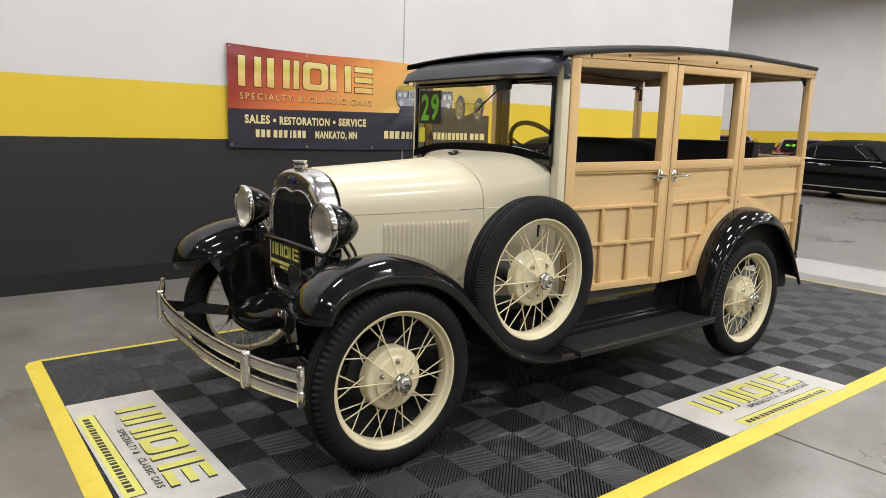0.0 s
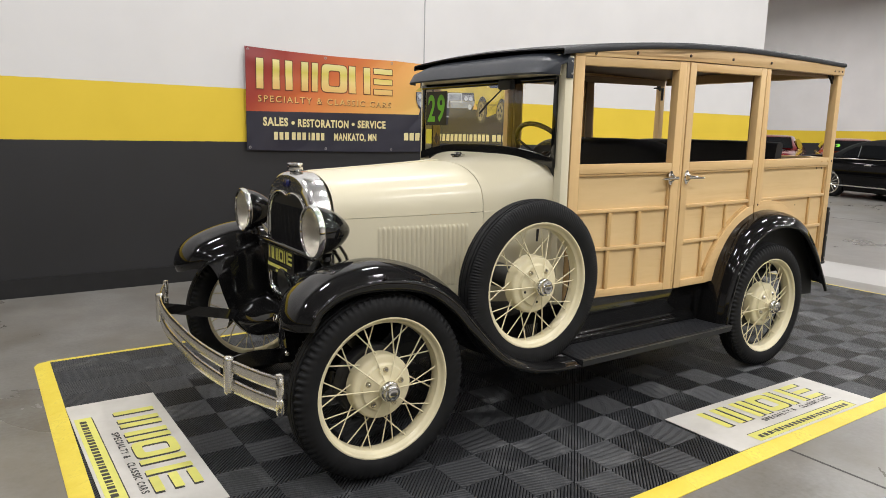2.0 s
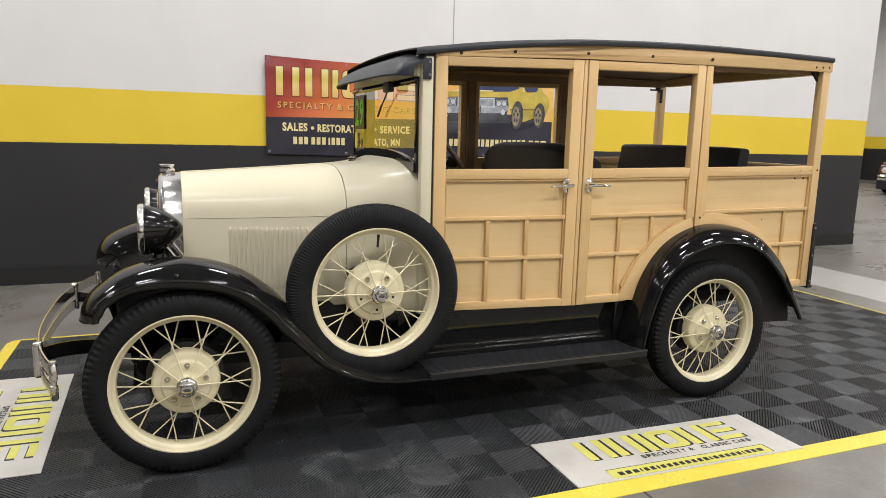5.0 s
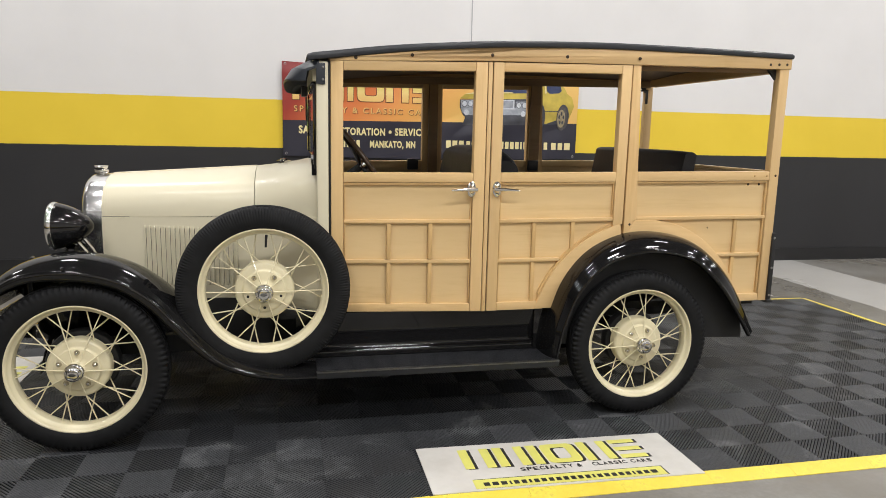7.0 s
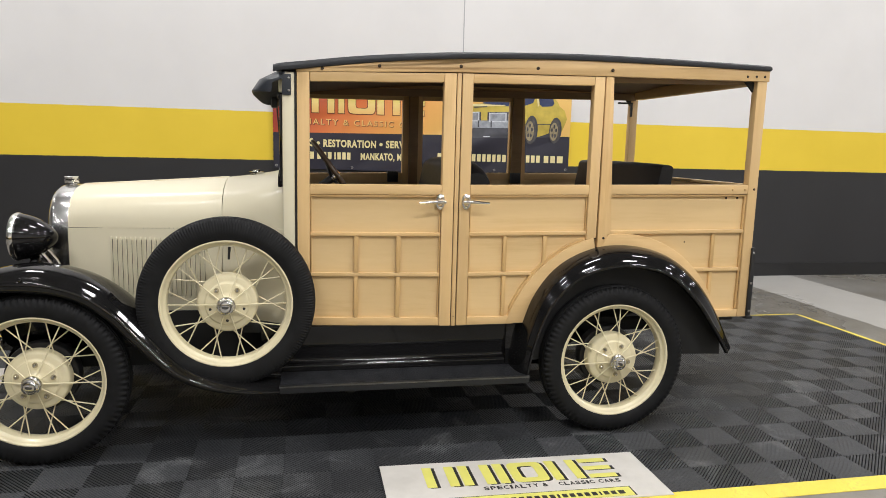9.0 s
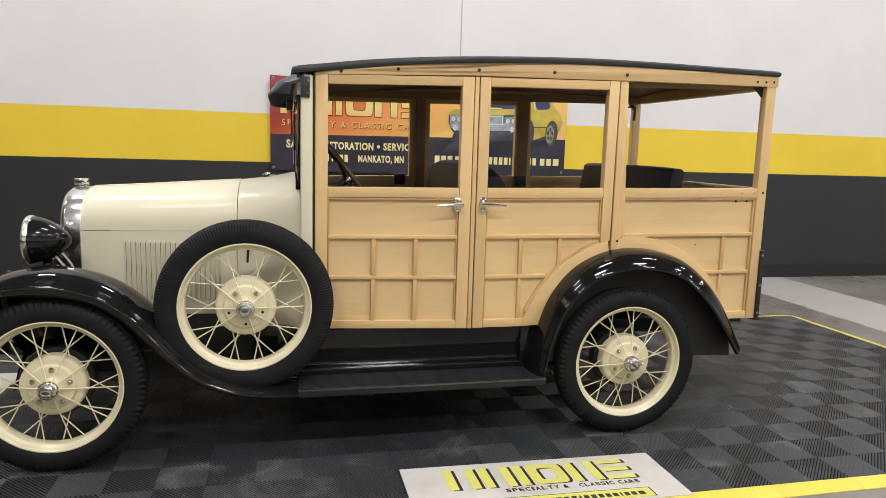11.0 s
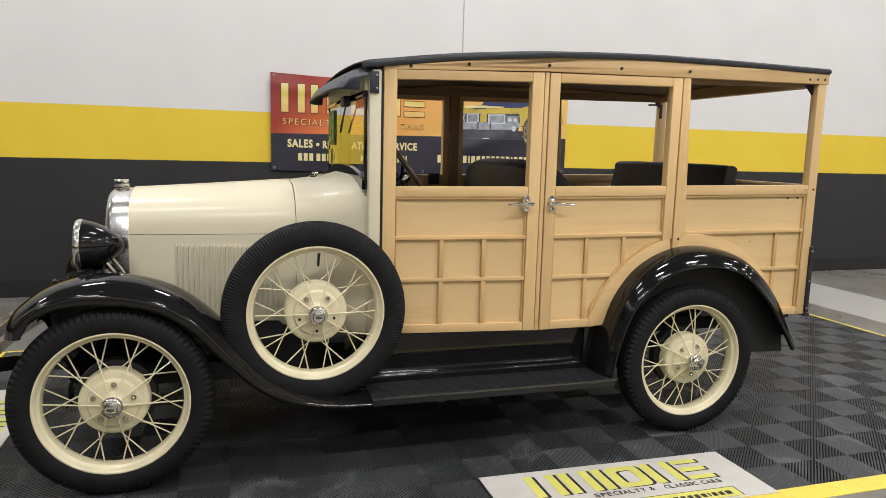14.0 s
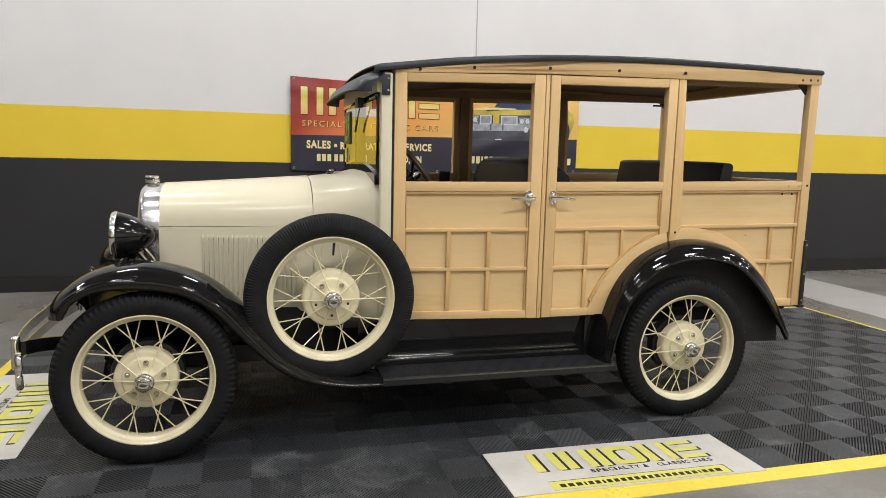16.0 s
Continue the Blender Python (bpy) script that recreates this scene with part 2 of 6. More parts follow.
def concrete_material():
    """Sealed grey concrete with clouds, a paler band, tyre marks and polish."""
    m, t, s = nodes_of("sealed_concrete")
    v = coords(t)
    sep = t.nodes.new("ShaderNodeSeparateXYZ")
    t.links.new(v, sep.inputs[0])
    cloud = noise_tex(t, v, 0.55, 8.0, 0.62, 0.8)
    mid = noise_tex(t, v, 3.2, 8.0, 0.6)
    fine = noise_tex(t, v, 45.0, 5.0)
    f = math_node(t, "ADD", math_node(t, "ADD", math_node(t, "MULTIPLY", cloud, 0.5), math_node(t, "MULTIPLY", mid, 0.32)), math_node(t, "MULTIPLY", fine, 0.18))
    grey = ramp(t, f, [(0.40, (0.138, 0.128, 0.111)), (0.47, (0.178, 0.170, 0.154)), (0.53, (0.206, 0.198, 0.183)), (0.60, (0.252, 0.244, 0.228))])
    edge = math_node(t, "ADD", sep.outputs[0], math_node(t, "MULTIPLY", math_node(t, "SUBTRACT", mid, 0.5), 0.06))
    band = math_node(t, "MULTIPLY", math_node(t, "GREATER_THAN", edge, 5.9), math_node(t, "LESS_THAN", edge, 6.82))
    stain = noise_tex(t, v, 0.8, 6.0, 0.6, 0.4)
    grey = mix(t, ramp(t, stain, [(0.47, (0, 0, 0)), (0.62, (0.7, 0.7, 0.7))]), grey, ramp(t, mid, [(0.3, (0.146, 0.130, 0.105)), (0.7, (0.199, 0.181, 0.152))]))
    pale = ramp(t, f, [(0.3, (0.36, 0.35, 0.33)), (0.7, (0.46, 0.45, 0.43))])
    t.links.new(mix(t, band, grey, pale), s.inputs["Base Color"])
    t.links.new(ramp(t, cloud, [(0.3, (0.26, 0.26, 0.26)), (0.7, (0.31, 0.31, 0.31))]), s.inputs["Roughness"])
    return m


M_FLOOR = concrete_material()
M_JOINT = simple("floor_joint", (0.07, 0.068, 0.063), 0.8)


# ---- mesh tools ----
AT = {}


def world_of(ob):
    return AT.get(ob.name, Matrix())


def finish(bm, name, mat, angle=38):
    bmesh.ops.recalc_face_normals(bm, faces=bm.faces)
    me = bpy.data.meshes.new(name)
    bm.to_mesh(me)
    bm.free()
    for p in me.polygons:
        p.use_smooth = True
    me.set_sharp_from_angle(angle=radians(angle))
    for one in (mat if isinstance(mat, (list, tuple)) else [mat]):
        me.materials.append(one)
    return me


def skew(x):
    """The wagon stands a trifle askew: how far its centre line drifts towards its tail."""
    return max(0.0, x - 0.5) * 0.022


def part(name, bm, mat, parent=None, label="", angle=38, far=False):
    """One mesh object under a thing or a part, its origin at its middle. far: mirrored to the wagon's other side."""
    if far:
        for v in bm.verts:
            v.co.y = 2 * (YC + skew(v.co.x)) - v.co.y
    lo = Vector([min(v.co[i] for v in bm.verts) for i in range(3)])
    hi = Vector([max(v.co[i] for v in bm.verts) for i in range(3)])
    mid = (lo + hi) / 2
    bmesh.ops.translate(bm, verts=bm.verts, vec=-mid)
    return place(name, finish(bm, name, mat, angle), Matrix.Translation(mid), parent, label)


def place(name, me, m, parent=None, label=""):
    """An object of its own on a mesh, at the world pose m."""
    ob = new(name, me)
    ob.matrix_basis = m
    if parent:
        ob.parent = parent
        ob.matrix_parent_inverse = world_of(parent).inverted()
    AT[ob.name] = m.copy()
    if label:
        ob["label"] = label
    return ob


def thing(name, label, category, at=(0, 0, 0), group="", kind=""):
    """An empty that carries the parts of a thing."""
    ob = new(name)
    ob.empty_display_size = 0.1
    ob.matrix_basis = Matrix.Translation(at)
    AT[ob.name] = ob.matrix_basis.copy()
    return tagged(ob, label, category, group, kind)


def solid(name, bm, mat, label, category="", group="", kind="", angle=38):
    return tagged(part(name, bm, mat, None, "", angle), label, category, group, kind)


def box(bm, x, y, z, bevel=0.0, seg=2):
    r = bmesh.ops.create_cube(bm, size=1.0)
    vs = r["verts"]
    for v in vs:
        v.co = Vector([lo + (c + 0.5) * (hi - lo) for c, (lo, hi) in zip(v.co, (x, y, z))])
    if bevel:
        es = {e for v in vs for e in v.link_edges}
        bmesh.ops.bevel(bm, geom=list(es), offset=bevel, segments=seg, profile=0.6, affect="EDGES", clamp_overlap=True)
    return bm


def boxed(x, y, z, bevel=0.004, seg=2):
    return box(bmesh.new(), x, y, z, bevel, seg)


def prism(poly, y0, y1, bevel=0.0):
    """A plate cut to a polygon in x and z, from y0 to y1."""
    bm = bmesh.new()
    f = bm.faces.new([bm.verts.new((x, y0, z)) for x, z in poly])
    r = bmesh.ops.extrude_face_region(bm, geom=[f])
    bmesh.ops.translate(bm, verts=[v for v in r["geom"] if isinstance(v, bmesh.types.BMVert)], vec=(0, y1 - y0, 0))
    if bevel:
        bmesh.ops.bevel(bm, geom=list(bm.edges), offset=bevel, segments=2, profile=0.6, affect="EDGES", clamp_overlap=True)
    return bm


def loft(rings, closed=True, caps=False, bm=None):
    """Skin over rings of points."""
    bm = bm or bmesh.new()
    rows = [[bm.verts.new(p) for p in ring] for ring in rings]
    n = len(rows[0])
    for a, b in zip(rows, rows[1:]):
        for i in range(n if closed else n - 1):
            j = (i + 1) % n
            bm.faces.new((a[i], a[j], b[j], b[i]))
    if caps:
        bm.faces.new(rows[0][::-1])
        bm.faces.new(rows[-1])
    return bm


def frame_at(d):
    d = Vector(d).normalized()
    up = Vector((0, 0, 1)) if abs(d.z) < 0.9 else Vector((1, 0, 0))
    u = d.cross(up).normalized()
    return u, u.cross(d).normalized()


def rod(bm, a, b, r, r2=None, seg=12, caps=True):
    """A round bar from a to b."""
    a, b = Vector(a), Vector(b)
    u, w = frame_at(b - a)
    rings = [[c + (u * math.cos(k * math.tau / seg) + w * math.sin(k * math.tau / seg)) * q for k in range(seg)] for c, q in ((a, r), (b, r if r2 is None else r2))]
    return loft(rings, True, caps, bm)


def tube(bm, pts, r, seg=10, caps=True, squash=1.0):
    """A bar bent along points."""
    pts = [Vector(p) for p in pts]
    rings = []
    for i, p in enumerate(pts):
        d = pts[min(i + 1, len(pts) - 1)] - pts[max(i - 1, 0)]
        u, w = frame_at(d)
        q = r[i] if isinstance(r, (list, tuple)) else r
        rings.append([p + u * math.cos(k * math.tau / seg) * q + w * math.sin(k * math.tau / seg) * q * squash for k in range(seg)])
    return loft(rings, True, caps, bm)


def lathe(profile, at, axis, seg=32, bm=None, closed=False):
    """Turned shape: profile of (radius, distance along axis)."""
    u, w = frame_at(axis)
    d = Vector(axis).normalized()
    rings = [[Vector(at) + d * h + (u * math.cos(k * math.tau / seg) + w * math.sin(k * math.tau / seg)) * max(r, 0.0004) for k in range(seg)] for r, h in profile]
    if closed:
        rings.append(rings[0])
    return loft(rings, True, False, bm)


def spline(pts, n):
    """n points along a smooth curve through pts."""
    pts = [Vector(p) for p in pts]
    out = []
    for k in range(n):
        f = k / (n - 1) * (len(pts) - 1)
        i = min(int(f), len(pts) - 2)
        u = f - i
        p1, p2 = pts[i], pts[i + 1]
        p0 = pts[i - 1] if i else p1 * 2 - p2
        p3 = pts[i + 2] if i + 2 < len(pts) else p2 * 2 - p1
        out.append(0.5 * (2 * p1 + (p2 - p0) * u + (2 * p0 - 5 * p1 + 4 * p2 - p3) * u * u + (3 * p1 - p0 - 3 * p2 + p3) * u ** 3))
    return out


def text_bm(body, width, height, bold=0.0, spacing=1.0):
    """Letters as a flat mesh in x and z, its lower left corner at the origin, stretched to a size."""
    cu = bpy.data.curves.new("letters", "FONT")
    cu.body, cu.resolution_u, cu.offset, cu.space_character = body, 3, bold, spacing
    ob = bpy.data.objects.new("letters", cu)
    scene.collection.objects.link(ob)
    me = bpy.data.meshes.new_from_object(ob.evaluated_get(bpy.context.evaluated_depsgraph_get()))
    bm = bmesh.new()
    bm.from_mesh(me)
    bpy.data.objects.remove(ob)
    bpy.data.curves.remove(cu)
    bpy.data.meshes.remove(me)
    xs, ys = [v.co.x for v in bm.verts], [v.co.y for v in bm.verts]
    x0, y0, sx, sy = min(xs), min(ys), width / (max(xs) - min(xs)), height / (max(ys) - min(ys))
    for v in bm.verts:
        v.co = Vector(((v.co.x - x0) * sx, 0, (v.co.y - y0) * sy))
    return bm


# ---- the hall ----
def slab(name, x, y, z, mat, label):
    return solid(name, boxed(x, y, z, 0.0), mat, label, kind="structure")


slab("floor", (-16.2, 26.2), (-12.2, 18.2), (-0.2, 0.0), M_FLOOR, "sealed grey concrete showroom floor with a paler band")
slab("wall_back", (-16.0, 8.9), (4.12, 4.32), (0.0, CEIL), M_WALL, "hall wall painted white over yellow over charcoal")
slab("wall_return", (8.7, 8.9), (4.323, 18.0), (0.0, CEIL), M_WALL, "return of the banded hall wall behind its corner")
slab("wall_north", (8.9, 26.0), (18.0, 18.2), (0.0, CEIL), M_WALL, "north wall with white, yellow and charcoal bands")
slab("wall_east", (26.0, 26.2), (-12.0, 18.2), (0.0, CEIL), M_WALL, "far wall with white, yellow and charcoal bands")
slab("wall_west", (-16.2, -16.0), (-12.0, 4.32), (0.0, CEIL), M_WALL, "west wall with white, yellow and charcoal bands")
slab("wall_south", (-16.2, 26.2), (-12.2, -12.0), (0.0, CEIL), M_WALL, "south wall with white, yellow and charcoal bands")
slab("ceiling", (-16.2, 26.2), (-12.2, 18.2), (CEIL, CEIL + 0.2), M_CEIL, "pale painted ceiling deck")
slab("baseboard", (-16.0, 8.9), (4.108, 4.12), (0.0, 0.15), M_PLINTH, "black baseboard along the banded wall")
slab("wall_joint", (2.728, 2.737), (4.114, 4.12), (0.15, CEIL), M_STRIP, "thin upright pale joint strip in the wall")
for n, (x, y) in enumerate((((1.685, 1.697), (-12.0, 4.1)), ((11.5, 11.512), (-12.0, 18.0)), ((-16.0, 26.0), (-3.406, -3.394)))):
    slab("floor_joint", x, y, (0.0, 0.0012 + 0.0004 * n), M_JOINT, "dark saw-cut joint in the concrete floor")


def ceiling_lamp(x, y, power):
    t = thing("ceiling_light", "long white linear ceiling light hung under the deck", "ceiling light", (x, y, LAMP_Z), "ceiling lights")
    part("housing", boxed((x - 0.66, x + 0.66), (y - 0.17, y + 0.17), (LAMP_Z + 0.012, LAMP_Z + 0.09), 0.01), M_LAMP_CASE, t)
    for dx in (-0.5, 0.5):
        part("hanger", rod(None, (x + dx, y, LAMP_Z + 0.09), (x + dx, y, CEIL), 0.004, seg=6), M_STEEL, t)
    la = bpy.data.lights.new("lamp", "AREA")
    la.shape, la.size, la.size_y, la.energy, la.color = "RECTANGLE", 1.2, 0.28, LAMP_W * power, (1.0, 0.985, 0.985)
    ob = place("lamp", la, Matrix.Translation((x, y, LAMP_Z)), t)
    return ob


for x in (-5.5, -1.5, 2.5, 6.5, 11.5, 16.5, 21.5):
    for y in (-8.4, -4.6, -0.9, 2.7) + ((7.0, 11.0, 15.0) if x > 9 else ()):
        ceiling_lamp(x, y, 1.05 if x > 9 else {-8.4: 1.05, -4.6: 1.66, -0.9: 0.78, 2.7: 0.84}[y] * ((0.35 if y < 2 else 1.0) if x < -4 else (0.85 if y < 2 else 1.1) if x < 0 else (1.15 if x < 5 else 0.8 if y < 0 else 0.95)))


# ---- the wagon ----
wagon = thing("station_wagon", "1920s cream and black station wagon with varnished maple wooden body", "car", (1.3, YC, 0.018))
HUB_Z = 0.3925


def both(name, build, mat, parent=wagon, label="", angle=38):
    """The same part on the near and the far side."""
    return [part(name, build(), mat, parent, label, angle, far) for far in (False, True)]


# frame, axles and floor
def rails():
    b = boxed((-0.08, 3.3), (0.47, 0.53), (0.43, 0.53), 0.006)
    return b


both("frame_rail", rails, M_UNDER)
part("floor_pan", boxed((0.75, 3.4), (0.26, 1.40), (0.53, 0.565), 0.005), M_UNDER, wagon)
part("engine_pan", boxed((0.05, 0.75), (0.56, 1.10), (0.36, 0.56), 0.05), M_UNDER, wagon)
part("front_axle", tube(None, [(0, 0.2, 0.396), (0, 0.4, 0.36), (0, YC, 0.35), (0, 1.26, 0.36), (0, 1.46, 0.396)], 0.028), M_UNDER, wagon)
rear_axle = rod(None, (2.629, 0.2, 0.396), (2.629, 1.46, 0.396), 0.04)
lathe([(0.0, -0.13), (0.09, -0.1), (0.15, -0.03), (0.15, 0.03), (0.09, 0.1), (0.0, 0.13)], (2.629, YC, 0.396), (0, 1, 0), 20, rear_axle)
part("rear_axle", rear_axle, M_UNDER, wagon)
part("exhaust_pipe", tube(None, [(0.6, 1.15, 0.40), (1.2, 1.15, 0.33), (2.2, 1.15, 0.33), (3.3, 1.15, 0.36)], 0.025), M_UNDER, wagon)
part("front_spring", boxed((-0.035, 0.035), (0.40, 1.26), (0.41, 0.455), 0.012), M_UNDER, wagon)
part("fuel_and_battery_box", boxed((1.2, 1.7), (0.62, 1.05), (0.33, 0.53), 0.02), M_UNDER, wagon)


# radiator shell
def outline(a, half, top, bottom, n_top, n_low):
    """Point of an arch-topped outline, seen from its middle at angle a (0 is straight up)."""
    mid = 0.90
    c, s = math.cos(a), math.sin(a)
    h, n = (top - mid, n_top) if c > 0 else (mid - bottom, n_low)
    k = (abs(s / half) ** n + abs(c / h) ** n) ** (-1.0 / n)
    return s * k, mid + c * k


def shell_ring(x, half, top, bottom, n_top=2.5, n_low=7.0, dip=0.0, count=96):
    ring = []
    for k in range(count):
        u, z = outline(k * math.tau / count, half, top, bottom, n_top, n_low)
        if dip and z > 0.95:
            z -= dip * 0.75 * math.exp(-(u / 0.032) ** 2) - dip * 0.3 * math.exp(-((abs(u) - 0.13) / 0.05) ** 2)
        ring.append((x, YC + u, z))
    return ring


radiator = part("radiator_shell", loft([
    shell_ring(0.014, 0.285, 1.184, 0.555), shell_ring(-0.055, 0.285, 1.184, 0.555), shell_ring(-0.070, 0.281, 1.180, 0.558),
    shell_ring(-0.083, 0.268, 1.168, 0.568), shell_ring(-0.087, 0.252, 1.12, 0.582, dip=0.012), shell_ring(-0.084, 0.240, 1.088, 0.594, 2.8, 7.0, 0.018),
    shell_ring(-0.074, 0.234, 1.080, 0.60, 2.8, 7.0, 0.018), shell_ring(-0.05, 0.234, 1.080, 0.60, 2.8, 7.0, 0.018)]), M_SHELL, wagon, "polished nickel radiator shell")
core = loft([shell_ring(-0.076, 0.236, 1.081, 0.598, 2.8, 7.0), shell_ring(-0.03, 0.24, 1.085, 0.59, 2.8, 7.0)], True, True)
part("radiator_core", core, M_GRILLE, radiator, "black radiator core")
fins = bmesh.new()
for k in range(47):
    y = YC - 0.224 + k * 0.448 / 46
    box(fins, (-0.0800, -0.076), (y - 0.0012, y + 0.0012), (0.62, 1.03))
part("radiator_mesh", fins, M_BLACK_S, radiator)["kind"] = "stuff"
part("filler_neck", lathe([(0.0, 0.0), (0.024, 0.0), (0.024, 0.012), (0.034, 0.013), (0.036, 0.018), (0.036, 0.028), (0.03, 0.03), (0.03, 0.036), (0.034, 0.037), (0.035, 0.044), (0.031, 0.047), (0.0, 0.048)], (-0.045, YC, 1.176), (0, 0, 1), 24), M_CHROME, radiator, "chrome radiator cap")
badge = lathe([(0.0, 0.0), (0.036, 0.0), (0.036, 0.004), (0.03, 0.007), (0.0, 0.008)], (-0.088, YC, 1.132), (-1, 0, 0), 32)
for v in badge.verts:
    v.co.z = 1.132 + (v.co.z - 1.132) * 0.55
part("grille_bead", tube(None, [(-0.089,) + p[1:] for p in shell_ring(-0.098, 0.243, 1.091, 0.592, 2.8, 7.0, 0.018)] + [(-0.089,) + shell_ring(-0.098, 0.243, 1.091, 0.592, 2.8, 7.0, 0.018)[0][1:]], 0.0030, 8, False), M_CHROME, radiator, "thin bright bead round the core")
part("badge", badge, M_BLUE, radiator, "small blue oval badge")

# hood and cowl
SECTIONS = [(0.014, 0.284, 0.995, 1.184, 2.4), (0.18, 0.312, 0.997, 1.194, 2.4), (0.36, 0.342, 1.0, 1.206, 2.45), (0.55, 0.373, 1.004, 1.219, 2.5), (0.7285, 0.4005, 1.008, 1.231, 2.6),
            (0.7315, 0.401, 1.008, 1.232, 2.6), (0.80, 0.425, 1.01, 1.240, 2.7), (0.87, 0.457, 1.012, 1.249, 2.9), (0.94, 0.50, 1.015, 1.260, 3.2), (1.0, 0.548, 1.02, 1.272, 3.8), (1.035, 0.565, 1.02, 1.280, 4.2)]


def hood_arc(s, count=40):
    x, w, zb, zt, n = s
    pts = []
    for k in range(count + 1):
        a = math.pi * k / count
        c, q = math.cos(a), math.sin(a)
        pts.append((x, YC - math.copysign(abs(c) ** (2 / n), c) * w, zb + (zt - zb) * abs(q) ** (2 / n)))
    return pts


def shut(bm, thick):
    bmesh.ops.recalc_face_normals(bm, faces=bm.faces)
    bmesh.ops.solidify(bm, geom=list(bm.faces), thickness=thick)
    return bm


hood = part("hood", shut(loft([hood_arc(s) for s in SECTIONS[:5]], False), 0.004), M_CREAM, wagon, "cream painted hood top")
cowl = part("cowl", shut(loft([hood_arc(s) for s in SECTIONS[5:]], False), 0.004), M_CREAM, wagon, "cream painted cowl")
part("hood_hinge", tube(None, [(x, YC, zt + 0.002) for x, w, zb, zt, n in SECTIONS[:5]], 0.004, 8), M_CREAM, hood)


def half_width(x):
    """Half the hood's width at x."""
    for a, b in zip(SECTIONS, SECTIONS[1:]):
        if a[0] <= x <= b[0]:
            return a[1] + (b[1] - a[1]) * (x - a[0]) / (b[0] - a[0])
    return SECTIONS[0][1]


def side_sheet(rows, z1):
    """Upright side panel below the hood line, slightly tucked in at its foot."""
    rings = []
    for x, w, zb, zt, n in rows:
        rings.append([(x, YC - w, zb - 0.0022), (x, YC - w - 0.001, zb - 0.14), (x, YC - w - 0.001, 0.66), (x, YC - w + 0.012, z1)])
    return shut(loft(rings, False), 0.004)


for far in (False, True):
    side = part("hood_side", side_sheet(SECTIONS[:5], 0.58), M_CREAM, wagon, "cream hood side with upright louvres", far=far)
    for k in range(20):
        x = 0.211 + k * 0.0226
        w = half_width(x) - 0.0008
        lv = bmesh.new()
        bow = ((0.0065, 0.0), (0.0065, 0.80), (0.0050, 1.0), (0.0015, 0.88), (-0.0030, 0.50), (-0.0070, 0.15), (-0.0095, 0.0))
        loft([[(x + dx, YC - w + 0.001 - d * k, z) for dx, k in bow] for z, d in ((0.660, 0.004), (0.668, 0.0135), (0.68, 0.0175), (0.938, 0.0175), (0.95, 0.0135), (0.958, 0.004))], False, bm=lv)
        part("louvre", lv, M_CREAM, side, far=far)
        slot = boxed((x + 0.0064, x + 0.0110), (YC - w - 0.0066, YC - w + 0.002), (0.670, 0.944), 0.0)
        box(slot, (x + 0.0062, x + 0.0069), (YC - w - 0.0128, YC - w + 0.002), (0.674, 0.942))
        part("louvre_slot", slot, M_UNDER, side, far=far)
    lower = part("cowl_side", side_sheet(SECTIONS[5:], 0.56), M_CREAM, wagon, "cream cowl side panel", far=far)
    part("cowl_bead", tube(None, [(x, YC - w - 0.001, zb - 0.001) for x, w, zb, zt, n in SECTIONS[5:]], 0.004, 6), M_CREAM, lower, far=far)
    part("windshield_post", boxed((1.022, 1.076), (0.222, 0.275), (0.56, 1.735), 0.012), M_CREAM, wagon, "cream windshield post", far=far)
    # black strip added for the dark of the gap before the door
    part("door_gap_strip", boxed((1.073, 1.085), (0.236, 0.27), (0.56, 1.735), 0.0), M_BLACK_S, wagon, far=far)
part("fuel_cap", lathe([(0.0, 0.0), (0.03, 0.0), (0.03, 0.012), (0.038, 0.014), (0.038, 0.022), (0.02, 0.024), (0.018, 0.032), (0.0, 0.033)], (0.868, YC + 0.012, 1.240), (0, 0, 1), 20), M_CHROME, cowl, "chrome fuel filler cap")


# windshield
def ws_low(y):
    u = (y - YC) / 0.56
    return 1.292 - 0.052 * abs(u) ** 2.6


def ws_bar():
    n = 28
    rings = []
    for k in range(n + 1):
        y = YC - 0.566 + 1.152 * k / n
        z = ws_low(y)
        rings.append([(1.000, y, z - 0.02), (1.000, y, z + 0.022), (1.022, y, z + 0.022), (1.022, y, z - 0.02)])
    return loft(rings, True, True)


part("windshield_header", boxed((1.005, 1.05), (0.25, 1.41), (1.645, 1.74), 0.008), M_CREAM, wagon, "cream windshield header")
wind = part("windshield_frame", ws_bar(), M_BLACK, wagon, "black windshield frame")
part("frame_top", boxed((1.000, 1.022), (0.265, 1.415), (1.618, 1.644), 0.005), M_BLACK, wind)
for far in (False, True):
    part("frame_side", boxed((1.008, 1.0215), (0.262, 0.284), (1.246, 1.64), 0.004), M_BLACK, wind, far=far)
pane = bmesh.new()
cols = [YC - 0.54 + 1.10 * k / 24 for k in range(25)]
loft([[(1.012, y, ws_low(y)) for y in cols], [(1.012, y, 1.62) for y in cols]], False, bm=pane)
glass_pane = part("glass", pane, M_GLASS, wind, "clear windshield glass")
glass_pane.visible_shadow = False
motor = boxed((0.960, 0.992), (0.542, 0.640), (1.59, 1.64), 0.008)
part("wiper_motor", motor, M_BLACK_S, wind)
wiper = rod(None, (0.985, 0.628, 1.60), (0.988, 0.792, 1.50), 0.004)
rod(wiper, (0.988, 0.745, 1.533), (0.990, 0.822, 1.478), 0.0055)
part("wiper", wiper, M_BLACK_S, wind, "thin black wiper arm")
decal = part("price_decal", boxed((1.0045, 1.0065), (1.157, 1.371), (1.413, 1.604), 0.0), M_BLACK_P, wind, "black year decal with green digits")
